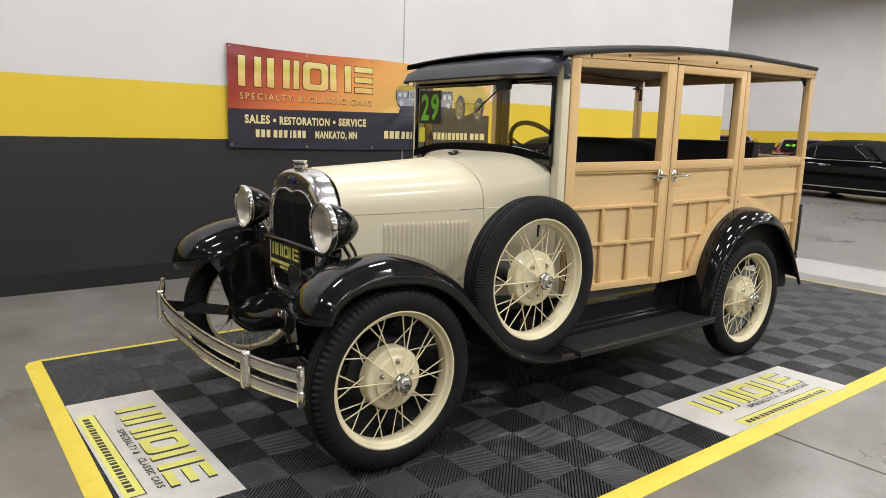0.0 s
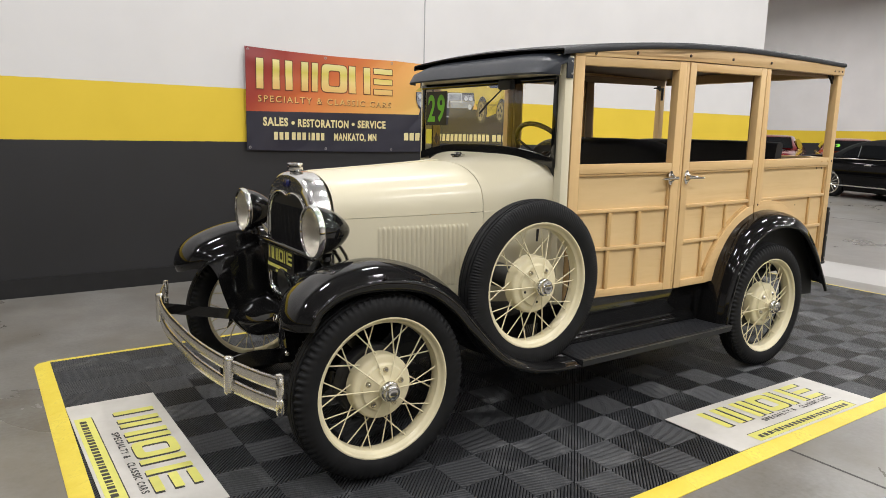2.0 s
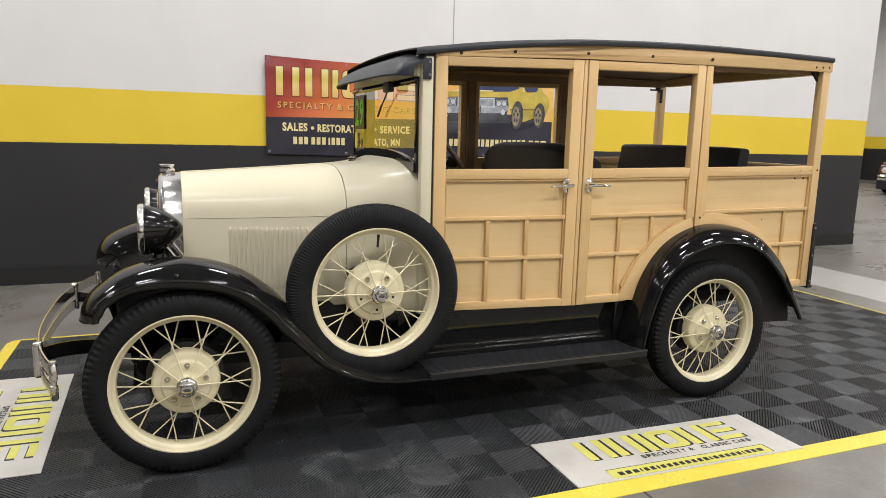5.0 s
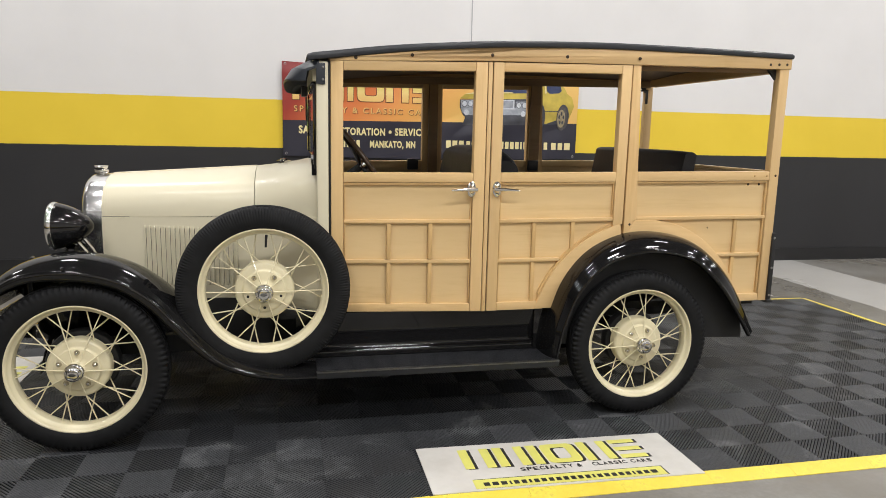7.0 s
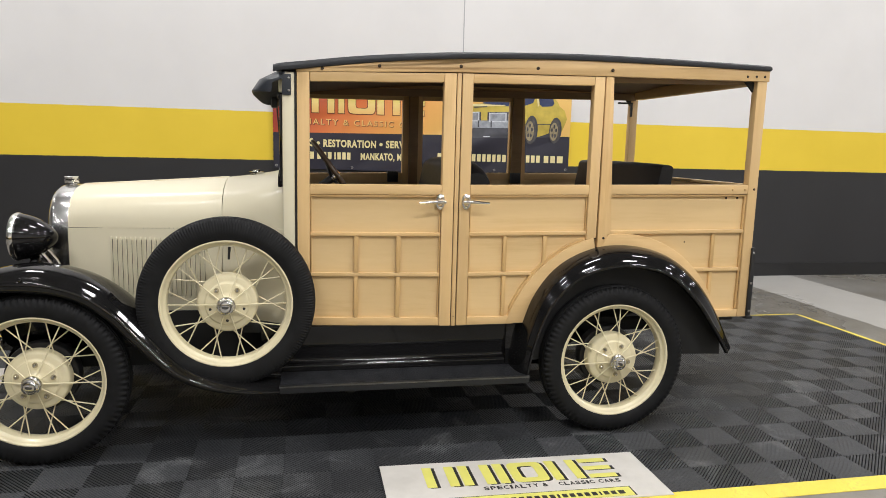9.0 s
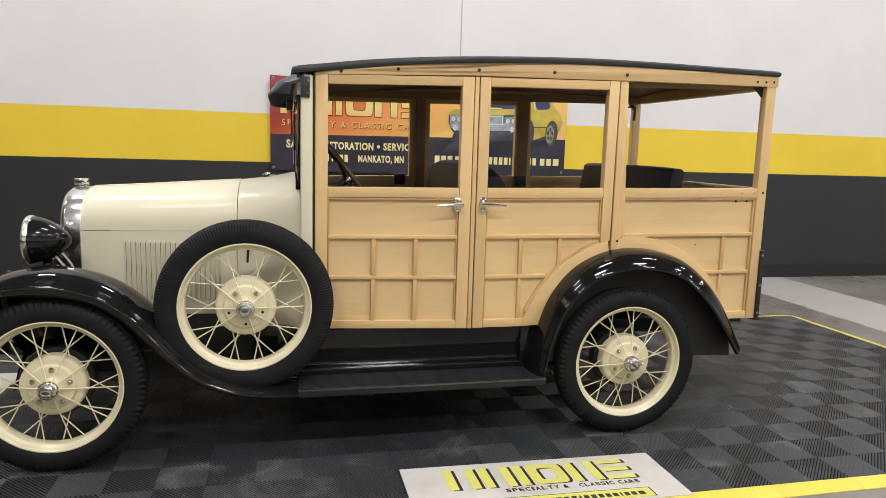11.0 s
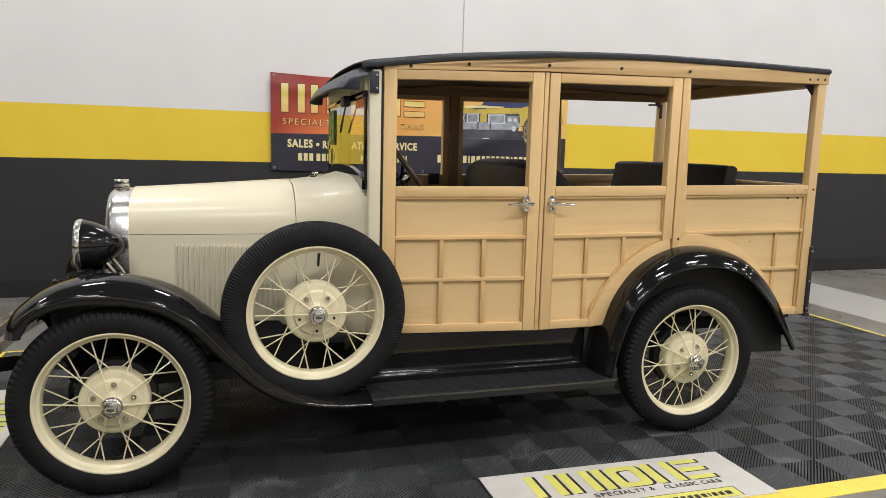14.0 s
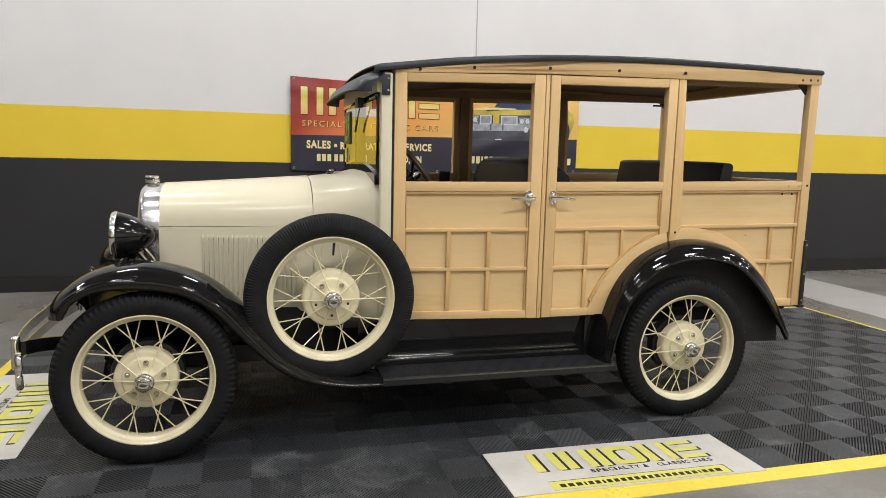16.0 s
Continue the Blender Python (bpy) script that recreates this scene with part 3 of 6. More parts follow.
for glyph, y in (("2", 1.352), ("9", 1.256)):
    tb = text_bm(glyph, 0.078, 0.155, 0.03)
    for v in tb.verts:
        v.co = Vector((1.0035, y - v.co.x - 0.006 * v.co.z / 0.155, 1.432 + v.co.z))
    part("digit", tb, M_GREEN, decal, "bright green digit")
part("paper_sticker", boxed((1.0045, 1.0065), (1.308, 1.366), (1.305, 1.39), 0.0), M_DECAL_Y, wind, "yellow paper sticker")
tag = bmesh.new()
tag.faces.new([tag.verts.new((1.0052, 1.256 + q * 0.024, 1.338 + h * 0.036)) for q, h in ((0, 1), (0.6, 0.35), (1, 0), (0.6, -0.5), (0, -1), (-0.6, -0.5), (-1, 0), (-0.6, 0.35))])
part("paper_tag", tag, M_STEER, wind, "small brown hanging tag")


# visor
def visor():
    rings = []
    n = 48
    for k in range(n + 1):
        y = 0.2125 + (2 * (YC - 0.2125)) * k / n
        u = abs((y - YC) / (YC - 0.2125))
        back = 1.035 - 0.03 * (1 - u ** 6)
        tip = 0.872 + 0.03 * u ** 4 + 0.07 * u ** 26
        low = 1.651 - 0.004 * u ** 4
        top = 1.758 - 0.022 * u ** 6
        mid = (back + tip) / 2
        rings.append([(back, y, top), (mid + 0.02, y, top - 0.022), (mid - 0.03, y, (top + low) / 2 + 0.004), (tip, y, low + 0.004), (tip + 0.004, y, low - 0.004), (mid - 0.022, y, (top + low) / 2 - 0.006), (mid + 0.025, y, top - 0.032), (back, y, top - 0.012)])
    return loft(rings, True, True)


vis = part("sun_visor", visor(), M_VISOR, wagon, "dark grey vinyl sun visor over the windshield")
for far in (False, True):
    ck = part("visor_bracket", boxed((1.022, 1.062), (0.214, 0.2195), (1.632, 1.724), 0.002), M_VISOR, vis, far=far)
    for z in (1.706, 1.652):
        part("rivet", lathe([(0.0, 0.004), (0.004, 0.003), (0.006, 0.0)], (1.052, 0.214, z), (0, -1, 0), 10), M_STEEL, ck, far=far)

def slope_y(x):
    """How far the body side stands in from the track line at x."""
    d = max(0.0, 1.81 - x)
    return 0.154 + 0.06 * d + 0.06 * d * d + max(0.0, x - 2.0) * 0.018


# roof
ROOF = [(0.985, 1.732, 1.757, 1.778), (1.02, 1.740, 1.767, 1.790), (1.12, 1.753, 1.781, 1.806), (1.25, 1.769, 1.798, 1.824), (1.376, 1.784, 1.812, 1.838), (1.5, 1.796, 1.823, 1.850), (1.63, 1.807, 1.833, 1.860),
        (1.76, 1.816, 1.842, 1.869), (1.9, 1.825, 1.849, 1.876), (2.18, 1.836, 1.861, 1.886), (2.48, 1.843, 1.868, 1.892), (2.85, 1.844, 1.868, 1.892), (3.24, 1.842, 1.865, 1.888), (3.428, 1.841, 1.862, 1.884)]


def roof():
    """Padded top: low edge, shoulder and crown along the body."""
    rows = []
    for x, lo, up, crown in [tuple(p) for p in spline4(ROOF, 44)]:
        up, crown = up + 0.003, crown + 0.003
        mid = YC + skew(x)
        w = mid - slope_y(max(x, 1.09)) + float(np.interp(x, (1.0, 1.16), (0.030, 0.012)))
        ring = [(x, mid - w + 0.008, lo - 0.002), (x, mid - w, lo), (x, mid - w - 0.003, lo + (up - lo) * 0.35), (x, mid - w - 0.001, lo + (up - lo) * 0.75), (x, mid - w + 0.007, up)]
        for k in range(1, 20):
            u = -1 + k / 10
            ring.append((x, mid + u * (w - 0.007), up + (crown - up) * (1 - u * u)))
        ring += [(x, 2 * mid - p[1], p[2]) for p in reversed(ring[:5])]
        rows.append(ring)
    return shut(loft(rows, False), 0.006)


def spline4(rows, n):
    a = spline([Vector((r[0], r[1], r[2])) for r in rows], n)
    b = spline([Vector((r[0], r[1], r[3])) for r in rows], n)
    return [(p.x, p.y, p.z, q.z) for p, q in zip(a, b)]


top = part("roof", roof(), M_TOP, wagon, "black grained vinyl roof")
part("roof_rear_edge", tube(None, [(3.43, YC + 0.036 + u * 0.69, 1.851 + 0.022 * (1 - u * u)) for u in [k / 10 - 1 for k in range(21)]], 0.012, 8), M_TOP, top)


def slope_z(x, z):
    return z + (x - 1.8) * 0.0203 * max(0.0, z - 0.57)


def fit_side(bm, rise=True):
    """Lay a flat side piece on the body's line."""
    for v in bm.verts:
        y = v.co.y + slope_y(v.co.x)
        v.co = Vector((v.co.x, y, slope_z(v.co.x, v.co.z) if rise else v.co.z))
    return bm


def flat(x, z, y0, y1, bevel=0.003):
    return fit_side(box(bmesh.new(), x, (y0, y1), z, bevel))


BAND_TOP = [(1.085, 1.746), (1.2, 1.762), (1.47, 1.793), (1.7, 1.818), (1.9, 1.831), (2.12, 1.836), (2.36, 1.843), (2.6, 1.846), (2.86, 1.846), (3.13, 1.844), (3.43, 1.842)]
BOLTS = [(1.199, 1.755), (1.453, 1.773), (1.823, 1.786), (2.193, 1.795), (2.571, 1.804), (3.304, 1.807), (3.355, 1.809), (3.402, 1.811)]
ARC_X, ARC_Z, ARC_R = 2.66, 0.40, 0.562


def arc(r, a0, a1, n=18):
    return [(ARC_X + r * math.cos(radians(a0 + (a1 - a0) * k / n)), ARC_Z + r * math.sin(radians(a0 + (a1 - a0) * k / n))) for k in range(n + 1)]


def screw(x, z, y, parent, far, r=0.0065, mat=None):
    part("screw", lathe([(0.0, 0.002), (r * 0.7, 0.002), (r, 0.0), (r, -0.004)], (x, y, z), (0, -1, 0), 10), mat or M_SCREW, parent, far=far)


def door_handle(x, z, toward, parent, far):
    y = slope_y(x) - 0.0
    h = lathe([(0.0, 0.0), (0.021, 0.0), (0.021, 0.005), (0.014, 0.009), (0.011, 0.028), (0.0, 0.029)], (x, y, z), (0, -1, 0), 20)
    for v in h.verts:
        if v.co.y > y - 0.0095:
            v.co.z = z + (v.co.z - z) * 1.75
    rod(h, (x - 0.022 * toward, y - 0.03, z), (x + 0.03 * toward, y - 0.033, z), 0.0095, 0.0085, 12)
    rod(h, (x + 0.03 * toward, y - 0.033, z), (x + 0.105 * toward, y - 0.036, z - 0.004), 0.0085, 0.0045, 12)
    for dz in (-0.028, 0.028):
        lathe([(0.0, 0.0075), (0.005, 0.006), (0.006, 0.0)], (x, y, z + dz), (0, -1, 0), 10, h)
    return part("handle", h, M_CHROME, parent, "chrome lever door handle", far=far)


def build_door(far, x0, x1, o0, o1, battens, handle, toward, cut):
    """A framed maple door with a window opening; cut follows the rear wheel arch."""
    if cut:
        low = [(o0 - 0.012, 0.60), (2.135, 0.60)] + [p for p in arc(ARC_R + 0.032, 158.8, 110.5)] + [(o1 + 0.012, 0.97), (o1 + 0.012, 1.21), (o0 - 0.012, 1.21)]
    else:
        low = [(o0 - 0.012, 0.60), (o1 + 0.012, 0.60), (o1 + 0.012, 1.21), (o0 - 0.012, 1.21)]
    door = part("door", fit_side(prism(low, 0.020, 0.034)), M_PLY, wagon, "maple door with pale plywood panels", far=far)
    part("stile", flat((x0, o0), (0.568, 1.755), 0.0, 0.045), M_WOOD_Z, door, far=far)
    if cut:
        st = prism([(o1, 0.99)] + [p for p in arc(ARC_R + 0.038, 106.9, 102.0, 4)] + [(x1, 1.755), (o1, 1.755)], 0.0, 0.045, 0.003)
        part("stile", fit_side(st), M_WOOD_Z, door, far=far)
    else:
        part("stile", flat((o1, x1), (0.568, 1.755), 0.0, 0.045), M_WOOD_Z, door, far=far)
    part("top_rail", flat((o0 + 0.001, o1 - 0.001), (1.713, 1.754), 0.001, 0.045), M_WOOD_X, door, far=far)
    part("sill_rail", flat((o0 + 0.001, o1 - 0.001), (1.198, 1.244), 0.001, 0.050), M_WOOD_X, door, far=far)
    part("sill_bead", flat((o0 + 0.001, o1 - 0.001), (1.186, 1.198), 0.006, 0.022, 0.004), M_BATTEN, door, far=far)
    end3 = 2.205 if cut else o1 - 0.001
    part("middle_rail", flat((o0 + 0.001, o1 - 0.001), (1.002, 1.02), 0.004, 0.022, 0.004), M_WOOD_X, door, far=far)
    part("middle_rail", flat((o0 + 0.001, end3), (0.808, 0.826), 0.004, 0.022, 0.004), M_WOOD_X, door, far=far)
    part("bottom_rail", flat((o0 + 0.001, (2.125 if cut else o1 - 0.001)), (0.569, 0.607), 0.001, 0.045), M_WOOD_X, door, far=far)
    for x, spans in battens:
        for z0, z1 in spans:
            part("batten", flat((x - 0.0105, x + 0.0105), (z0, z1), 0.007, 0.022, 0.005), M_BATTEN, door, far=far)
    for xe in (o0 + 0.003, o1 - 0.009):
        if cut and xe > 2.2:
            part("edge_bead", flat((xe, xe + 0.006), (1.03, 1.186), 0.008, 0.022, 0.002), M_BATTEN, door, far=far)
        else:
            part("edge_bead", flat((xe, xe + 0.006), (0.61, 1.186), 0.008, 0.022, 0.002), M_BATTEN, door, far=far)
    if cut:
        band = fit_side(prism(arc(ARC_R - 0.045, 160.5, 103.5) + arc(ARC_R + 0.040, 103.0, 163.3), -0.002, 0.045, 0.003))
        part("arch_rail", band, M_WOOD_X, door, far=far)
        part("arch_bead", fit_side(prism(arc(ARC_R + 0.041, 157.0, 108.0) + arc(ARC_R + 0.052, 108.0, 156.0), 0.006, 0.022)), M_BATTEN, door, far=far)
    door_handle(handle, slope_z(handle, 1.167), toward, door, far)
    return door


for far in (False, True):
    build_door(far, 1.087, 1.805, 1.143, 1.750, [(1.355, ((0.607, 0.808), (0.826, 1.002))), (1.5515, ((0.607, 0.808), (0.826, 1.002)))], 1.742, -1, False)
    build_door(far, 1.834, 2.537, 1.885, 2.485, [(2.068, ((0.607, 0.808), (0.826, 1.002))), (2.271, ((0.86, 1.002),))], 1.866, 1, True)
    post = part("centre_post", flat((1.8097, 1.8293), (0.566, 1.757), 0.004, 0.046, 0.002), M_WOOD_Z, wagon, "narrow maple post between the doors", far=far)
    screw(1.8195, 0.612, slope_y(1.8195) + 0.006, post, far, 0.006)
    # black filler added in the open gaps, dark in place of their shade
    for x in (1.8051, 1.8294):
        part("gap_filler", flat((x, x + 0.0045), (0.57, 1.75), 0.016, 0.0455, 0.0), M_UNDER, post, far=far)
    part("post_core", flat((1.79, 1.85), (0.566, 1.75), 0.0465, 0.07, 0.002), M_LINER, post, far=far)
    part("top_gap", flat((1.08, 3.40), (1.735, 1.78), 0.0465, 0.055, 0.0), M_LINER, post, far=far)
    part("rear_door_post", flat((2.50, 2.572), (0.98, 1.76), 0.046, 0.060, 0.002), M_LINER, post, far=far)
    # roof side rail
    low_edge = [(3.43, 1.788), (2.55, 1.7745), (1.8, 1.7595), (1.085, 1.7365)]
    rail_bm = fit_side(prism(BAND_TOP + low_edge, -0.004, 0.04, 0.003), False)
    rail = part("roof_side_rail", rail_bm, M_WOOD_X, wagon, "arched maple rail under the roof edge", far=far)
    for x, z in BOLTS:
        screw(x, z, slope_y(x) - 0.004, rail, far, 0.008 if x < 3 else 0.007)
    # rear quarter
    low = [(3.202, 0.60)] + arc(ARC_R + 0.03, 19.5, 96.0) + [(2.588, 1.21), (3.37, 1.21), (3.37, 0.60)]
    quarter = part("quarter_panel", fit_side(prism(low, 0.020, 0.034)), M_PLY, wagon, "maple rear quarter panel over the wheel arch", far=far)
    # the same added black filler, for the gap behind the rear door
    part("gap_filler", flat((2.5375, 2.5425), (0.98, 1.75), 0.016, 0.0455, 0.0), M_UNDER, quarter, far=far)
    part("front_stile", fit_side(prism([(2.543, 1.755)] + [(2.545, 0.966)] + arc(ARC_R - 0.040, 103.1, 97.5, 3) + arc(ARC_R + 0.045, 96.0, 94.5, 1) + [(2.583, 1.755)], 0.0, 0.05, 0.003)), M_WOOD_Z, quarter, far=far)
    part("rear_post", flat((3.367, 3.422), (0.568, 1.755), 0.0, 0.046, 0.004), M_WOOD_Z, quarter, far=far)
    part("sill_rail", flat((2.588, 3.366), (1.198, 1.244), 0.001, 0.050), M_WOOD_X, quarter, far=far)
    part("sill_bead", flat((2.588, 3.366), (1.186, 1.198), 0.006, 0.022, 0.004), M_BATTEN, quarter, far=far)
    part("middle_rail", flat((2.588, 3.366), (1.002, 1.02), 0.004, 0.022, 0.004), M_WOOD_X, quarter, far=far)
    part("middle_rail", flat((3.07, 3.353), (0.808, 0.826), 0.004, 0.022, 0.004), M_WOOD_X, quarter, far=far)
    part("bottom_rail", flat((3.20, 3.366), (0.569, 0.607), 0.001, 0.045), M_WOOD_X, quarter, far=far)
    part("batten", flat((3.184, 3.205), (0.607, 0.808), 0.007, 0.022, 0.005), M_BATTEN, quarter, far=far)
    part("batten", flat((3.184, 3.205), (0.826, 1.002), 0.007, 0.022, 0.005), M_BATTEN, quarter, far=far)
    part("edge_bead", flat((3.354, 3.365), (0.61, 1.186), 0.008, 0.022, 0.002), M_BATTEN, quarter, far=far)
    part("arch_rail", fit_side(prism(arc(ARC_R - 0.04, 102.4, 19.0) + arc(ARC_R + 0.044, 20.0, 95.5), -0.002, 0.045, 0.003)), M_WOOD_X, quarter, far=far)
    for x, z in ((3.256, 1.178), (3.321, 1.178), (3.278, 1.222), (3.35, 1.222), (3.402, 1.222), (2.575, 0.985)):
        screw(x, slope_z(x, z), slope_y(x) + (0.019 if 3.2 < x < 3.35 and z < 1.2 else -0.0005), quarter, far, mat=M_BATTEN if x < 3.36 and z > 1.2 else None)
    for x, z in ((3.036, 0.968), (3.045, 0.876)):
        part("nail", lathe([(0.0, 0.0008), (0.003, 0.0006), (0.004, 0.0), (0.004, -0.002)], (x, slope_y(x) + 0.0196, z), (0, -1, 0), 8), M_SCREW, quarter, far=far)
    angle_iron = boxed((3.262, 3.368), (0.232, 0.256), (1.746, 1.757), 0.002)
    box(angle_iron, (3.357, 3.368), (0.234, 0.254), (1.66, 1.746), 0.002)
    if far:
        part("angle_bracket", angle_iron, M_BLACK_S, quarter, "black angle bracket under the roof corner", far=far)
    part("gusset", fit_side(prism([(3.366, 1.755), (3.312, 1.755), (3.366, 1.700)], 0.030, 0.044)), M_BLACK_S, quarter, "small black corner bracket", far=far)
    iron = part("corner_iron", boxed((3.416, 3.440), (0.168, 0.22), (0.575, 0.938), 0.004), M_BLACK_S, wagon, "black iron corner strap", far=far)
    part("hinge_lug", boxed((3.416, 3.458), (0.173, 0.22), (0.555, 0.573), 0.006), M_BLACK_S, iron, far=far)
    for z in (0.912, 0.75, 0.60):
        screw(3.428, z, 0.168, iron, far, 0.007, M_STEEL)

tail = part("tailgate", boxed((3.395, 3.415), (0.235, 1.49), (0.57, 1.25), 0.004), M_PLY, wagon, "maple tailgate")
part("tailgate_rail", boxed((3.385, 3.42), (0.235, 1.49), (1.252, 1.268), 0.004), M_WOOD_Y, tail)
part("rear_header", boxed((3.37, 3.425), (0.21, 1.52), (1.775, 1.838), 0.006), M_WOOD_Y, wagon)
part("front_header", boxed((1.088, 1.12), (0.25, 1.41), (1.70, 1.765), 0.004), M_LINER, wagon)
liner = bmesh.new()
loft([[(x, slope_y(x) + 0.03, z - 0.022), (x, YC + skew(x), z + 0.012), (x, 2 * (YC + skew(x)) - slope_y(x) - 0.03, z - 0.022)] for x, z in BAND_TOP], False, bm=liner)
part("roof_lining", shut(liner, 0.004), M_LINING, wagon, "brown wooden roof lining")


# ---- wheels ----
def tyre_mesh(n=352, fine=False):
    """Tyre about the y axis with ribbed tread and notched shoulders."""
    prof = [(0.284, -0.038, 0), (0.289, -0.049, 0), (0.304, -0.057, 0), (0.330, -0.060, 0), (0.352, -0.057, 0), (0.361, -0.0545, 1), (0.370, -0.050, 1), (0.3765, -0.043, 1), (0.3785, -0.034, 1),
            (0.3790, -0.0335, 0), (0.3730, -0.031, 0), (0.3730, -0.028, 0), (0.3805, -0.0265, 0), (0.3815, -0.017, 0), (0.3750, -0.015, 0), (0.3750, -0.012, 0), (0.3825, -0.0105, 0), (0.3835, 0.0, 0)]
    prof = prof + [(r, -h, s) for r, h, s in reversed(prof[:-1])]
    if fine:
        prof = [(r, h, 1 if 0.340 < r < 0.3775 and abs(h) > 0.040 else 0) for r, h, s in prof]
    cut, tuck = (0.0022, 0.975) if fine else (0.0046, 0.958)
    rings = []
    for k in range(n):
        a = k * math.tau / n
        low = k % 4 in (2, 3)
        ring = []
        for r, h, s in prof:
            if s and low:
                r, h = r - cut, h * tuck
            r -= 0.0 if fine and r > 0.3 else 0.009
            ring.append((math.cos(a) * r, h, math.sin(a) * r))
        rings.append(ring)
    rings.append(rings[0])
    bm = bmesh.new()
    loft(rings, False, bm=bm)
    bmesh.ops.remove_doubles(bm, verts=bm.verts, dist=0.00005)
    return finish(bm, "tyre", M_RUBBER, 28)


def rim_mesh():
    prof = [(0.286, -0.046), (0.284, -0.051), (0.279, -0.052), (0.274, -0.0485), (0.271, -0.042), (0.2695, -0.036), (0.265, -0.032), (0.258, -0.027), (0.2545, -0.012), (0.2535, 0.0), (0.2545, 0.012), (0.258, 0.022), (0.266, 0.029), (0.271, 0.034), (0.278, 0.039), (0.284, 0.038), (0.286, 0.034),
            (0.276, 0.028), (0.267, 0.018), (0.262, 0.0), (0.267, -0.026), (0.276, -0.036), (0.286, -0.046)]
    bm = lathe(prof, (0, 0, 0), (0, 1, 0), 72)
    bmesh.ops.remove_doubles(bm, verts=bm.verts, dist=0.00005)
    return finish(bm, "rim", M_CREAM_W)


def hub_mesh():
    prof = [(0.0, -0.072), (0.034, -0.072), (0.036, -0.066), (0.037, -0.05), (0.045, -0.044), (0.058, -0.041), (0.086, -0.0395), (0.091, -0.038), (0.094, -0.030), (0.098, -0.0265), (0.103, -0.0255), (0.118, -0.0245), (0.1255, -0.021), (0.1295, -0.014), (0.131, 0.0), (0.131, 0.03), (0.12, 0.04), (0.0, 0.04)]
    return finish(lathe(prof, (0, 0, 0), (0, 1, 0), 48), "wheel", M_CREAM_W)


def drum_mesh():
    return finish(lathe([(0.0, 0.042), (0.148, 0.042), (0.152, 0.048), (0.152, 0.09), (0.14, 0.1), (0.0, 0.1)], (0, 0, 0), (0, 1, 0), 40), "brake_drum", M_BLACK_S)


def cap_mesh():
    prof = [(0.0, -0.112), (0.018, -0.112), (0.022, -0.110), (0.024, -0.106), (0.029, -0.104), (0.031, -0.098), (0.030, -0.092), (0.033, -0.090), (0.036, -0.084), (0.036, -0.076), (0.034, -0.070), (0.0, -0.070)]
    return finish(lathe([(r * 1.12, h) for r, h in prof], (0, 0, 0), (0, 1, 0), 28), "hub_cap", M_CAP)


def spoke_mesh(inner_r, inner_y, a0, a1, outer_y):
    bm = rod(None, (math.sin(a0) * inner_r, inner_y, math.cos(a0) * inner_r), (math.sin(a1) * 0.2560, outer_y, math.cos(a1) * 0.2560), 0.0029, seg=8)
    return finish(bm, "spoke", M_CREAM_W)


TYRE, TYRE_FINE, RIM, HUB, DRUM, CAP = tyre_mesh(), tyre_mesh(736, True), rim_mesh(), hub_mesh(), drum_mesh(), cap_mesh()
NUT = finish(lathe([(0.0, -0.016), (0.005, -0.016), (0.010, -0.010), (0.012, -0.003), (0.012, 0.0)], (0, 0, 0), (0, 1, 0), 12), "lug_nut", M_NICKEL)
emblem = lathe([(0.0, -0.1128), (0.013, -0.1128), (0.0145, -0.1122), (0.0145, -0.1115)], (0, 0, 0), (0, 1, 0), 20)
for v in emblem.verts:
    v.co.z *= 0.5
lathe([(0.0215, -0.1118), (0.0225, -0.1126), (0.024, -0.1112)], (0, 0, 0), (0, 1, 0), 24, emblem)
EMBLEM = finish(emblem, "cap_emblem", M_TRIM)
STEP = math.tau / 10
SPOKES = [spoke_mesh(0.036, -0.060, 0.0, 0.03, -0.006), spoke_mesh(0.036, -0.060, 0.0, -0.03, -0.006), spoke_mesh(0.129, 0.0, 0.165, -0.19, -0.012), spoke_mesh(0.129, 0.022, -0.165, 0.19, 0.012)]
HOLE = finish(lathe([(0.0, -0.0035), (0.006, -0.0035), (0.0075, 0.0)], (0, 0, 0), (0, 1, 0), 12), "bolt_hole", M_UNDER)


def wheel(m, drum=True, label="black tyre on a cream wire-spoke wheel", turn=0.0):
    """A wire wheel at the pose m, its outer face towards -y of the pose."""
    m = m @ Matrix.Rotation(turn, 4, "Y")
    w = place("wheel", HUB, m, wagon, label)
    place("tyre", TYRE if drum else TYRE_FINE, m, w, "black ribbed tyre")
    place("rim", RIM, m, w, "cream painted rim")
    place("hub_cap", CAP, m, w, "chrome hub cap")
    place("cap_emblem", EMBLEM, m, w, "dark engraved oval on the hub cap")
    if drum:
        place("brake_drum", DRUM, m, w, "black brake drum")
    for k in range(10):
        pose_k = m @ Matrix.Rotation((k + 0.5) * STEP, 4, "Y")
        for one in (SPOKES[k % 2], SPOKES[2], SPOKES[3]):
            place("spoke", one, pose_k, w)
    for k in range(5):
        a = k * math.tau / 5 + (0.0 if drum else math.pi)
        held = drum or math.cos(a) > 0.5
        place("lug_nut" if held else "bolt_hole", NUT if held else HOLE, m @ Matrix.Translation((math.sin(a) * 0.075, -0.0375, math.cos(a) * 0.075)), w)
    return w


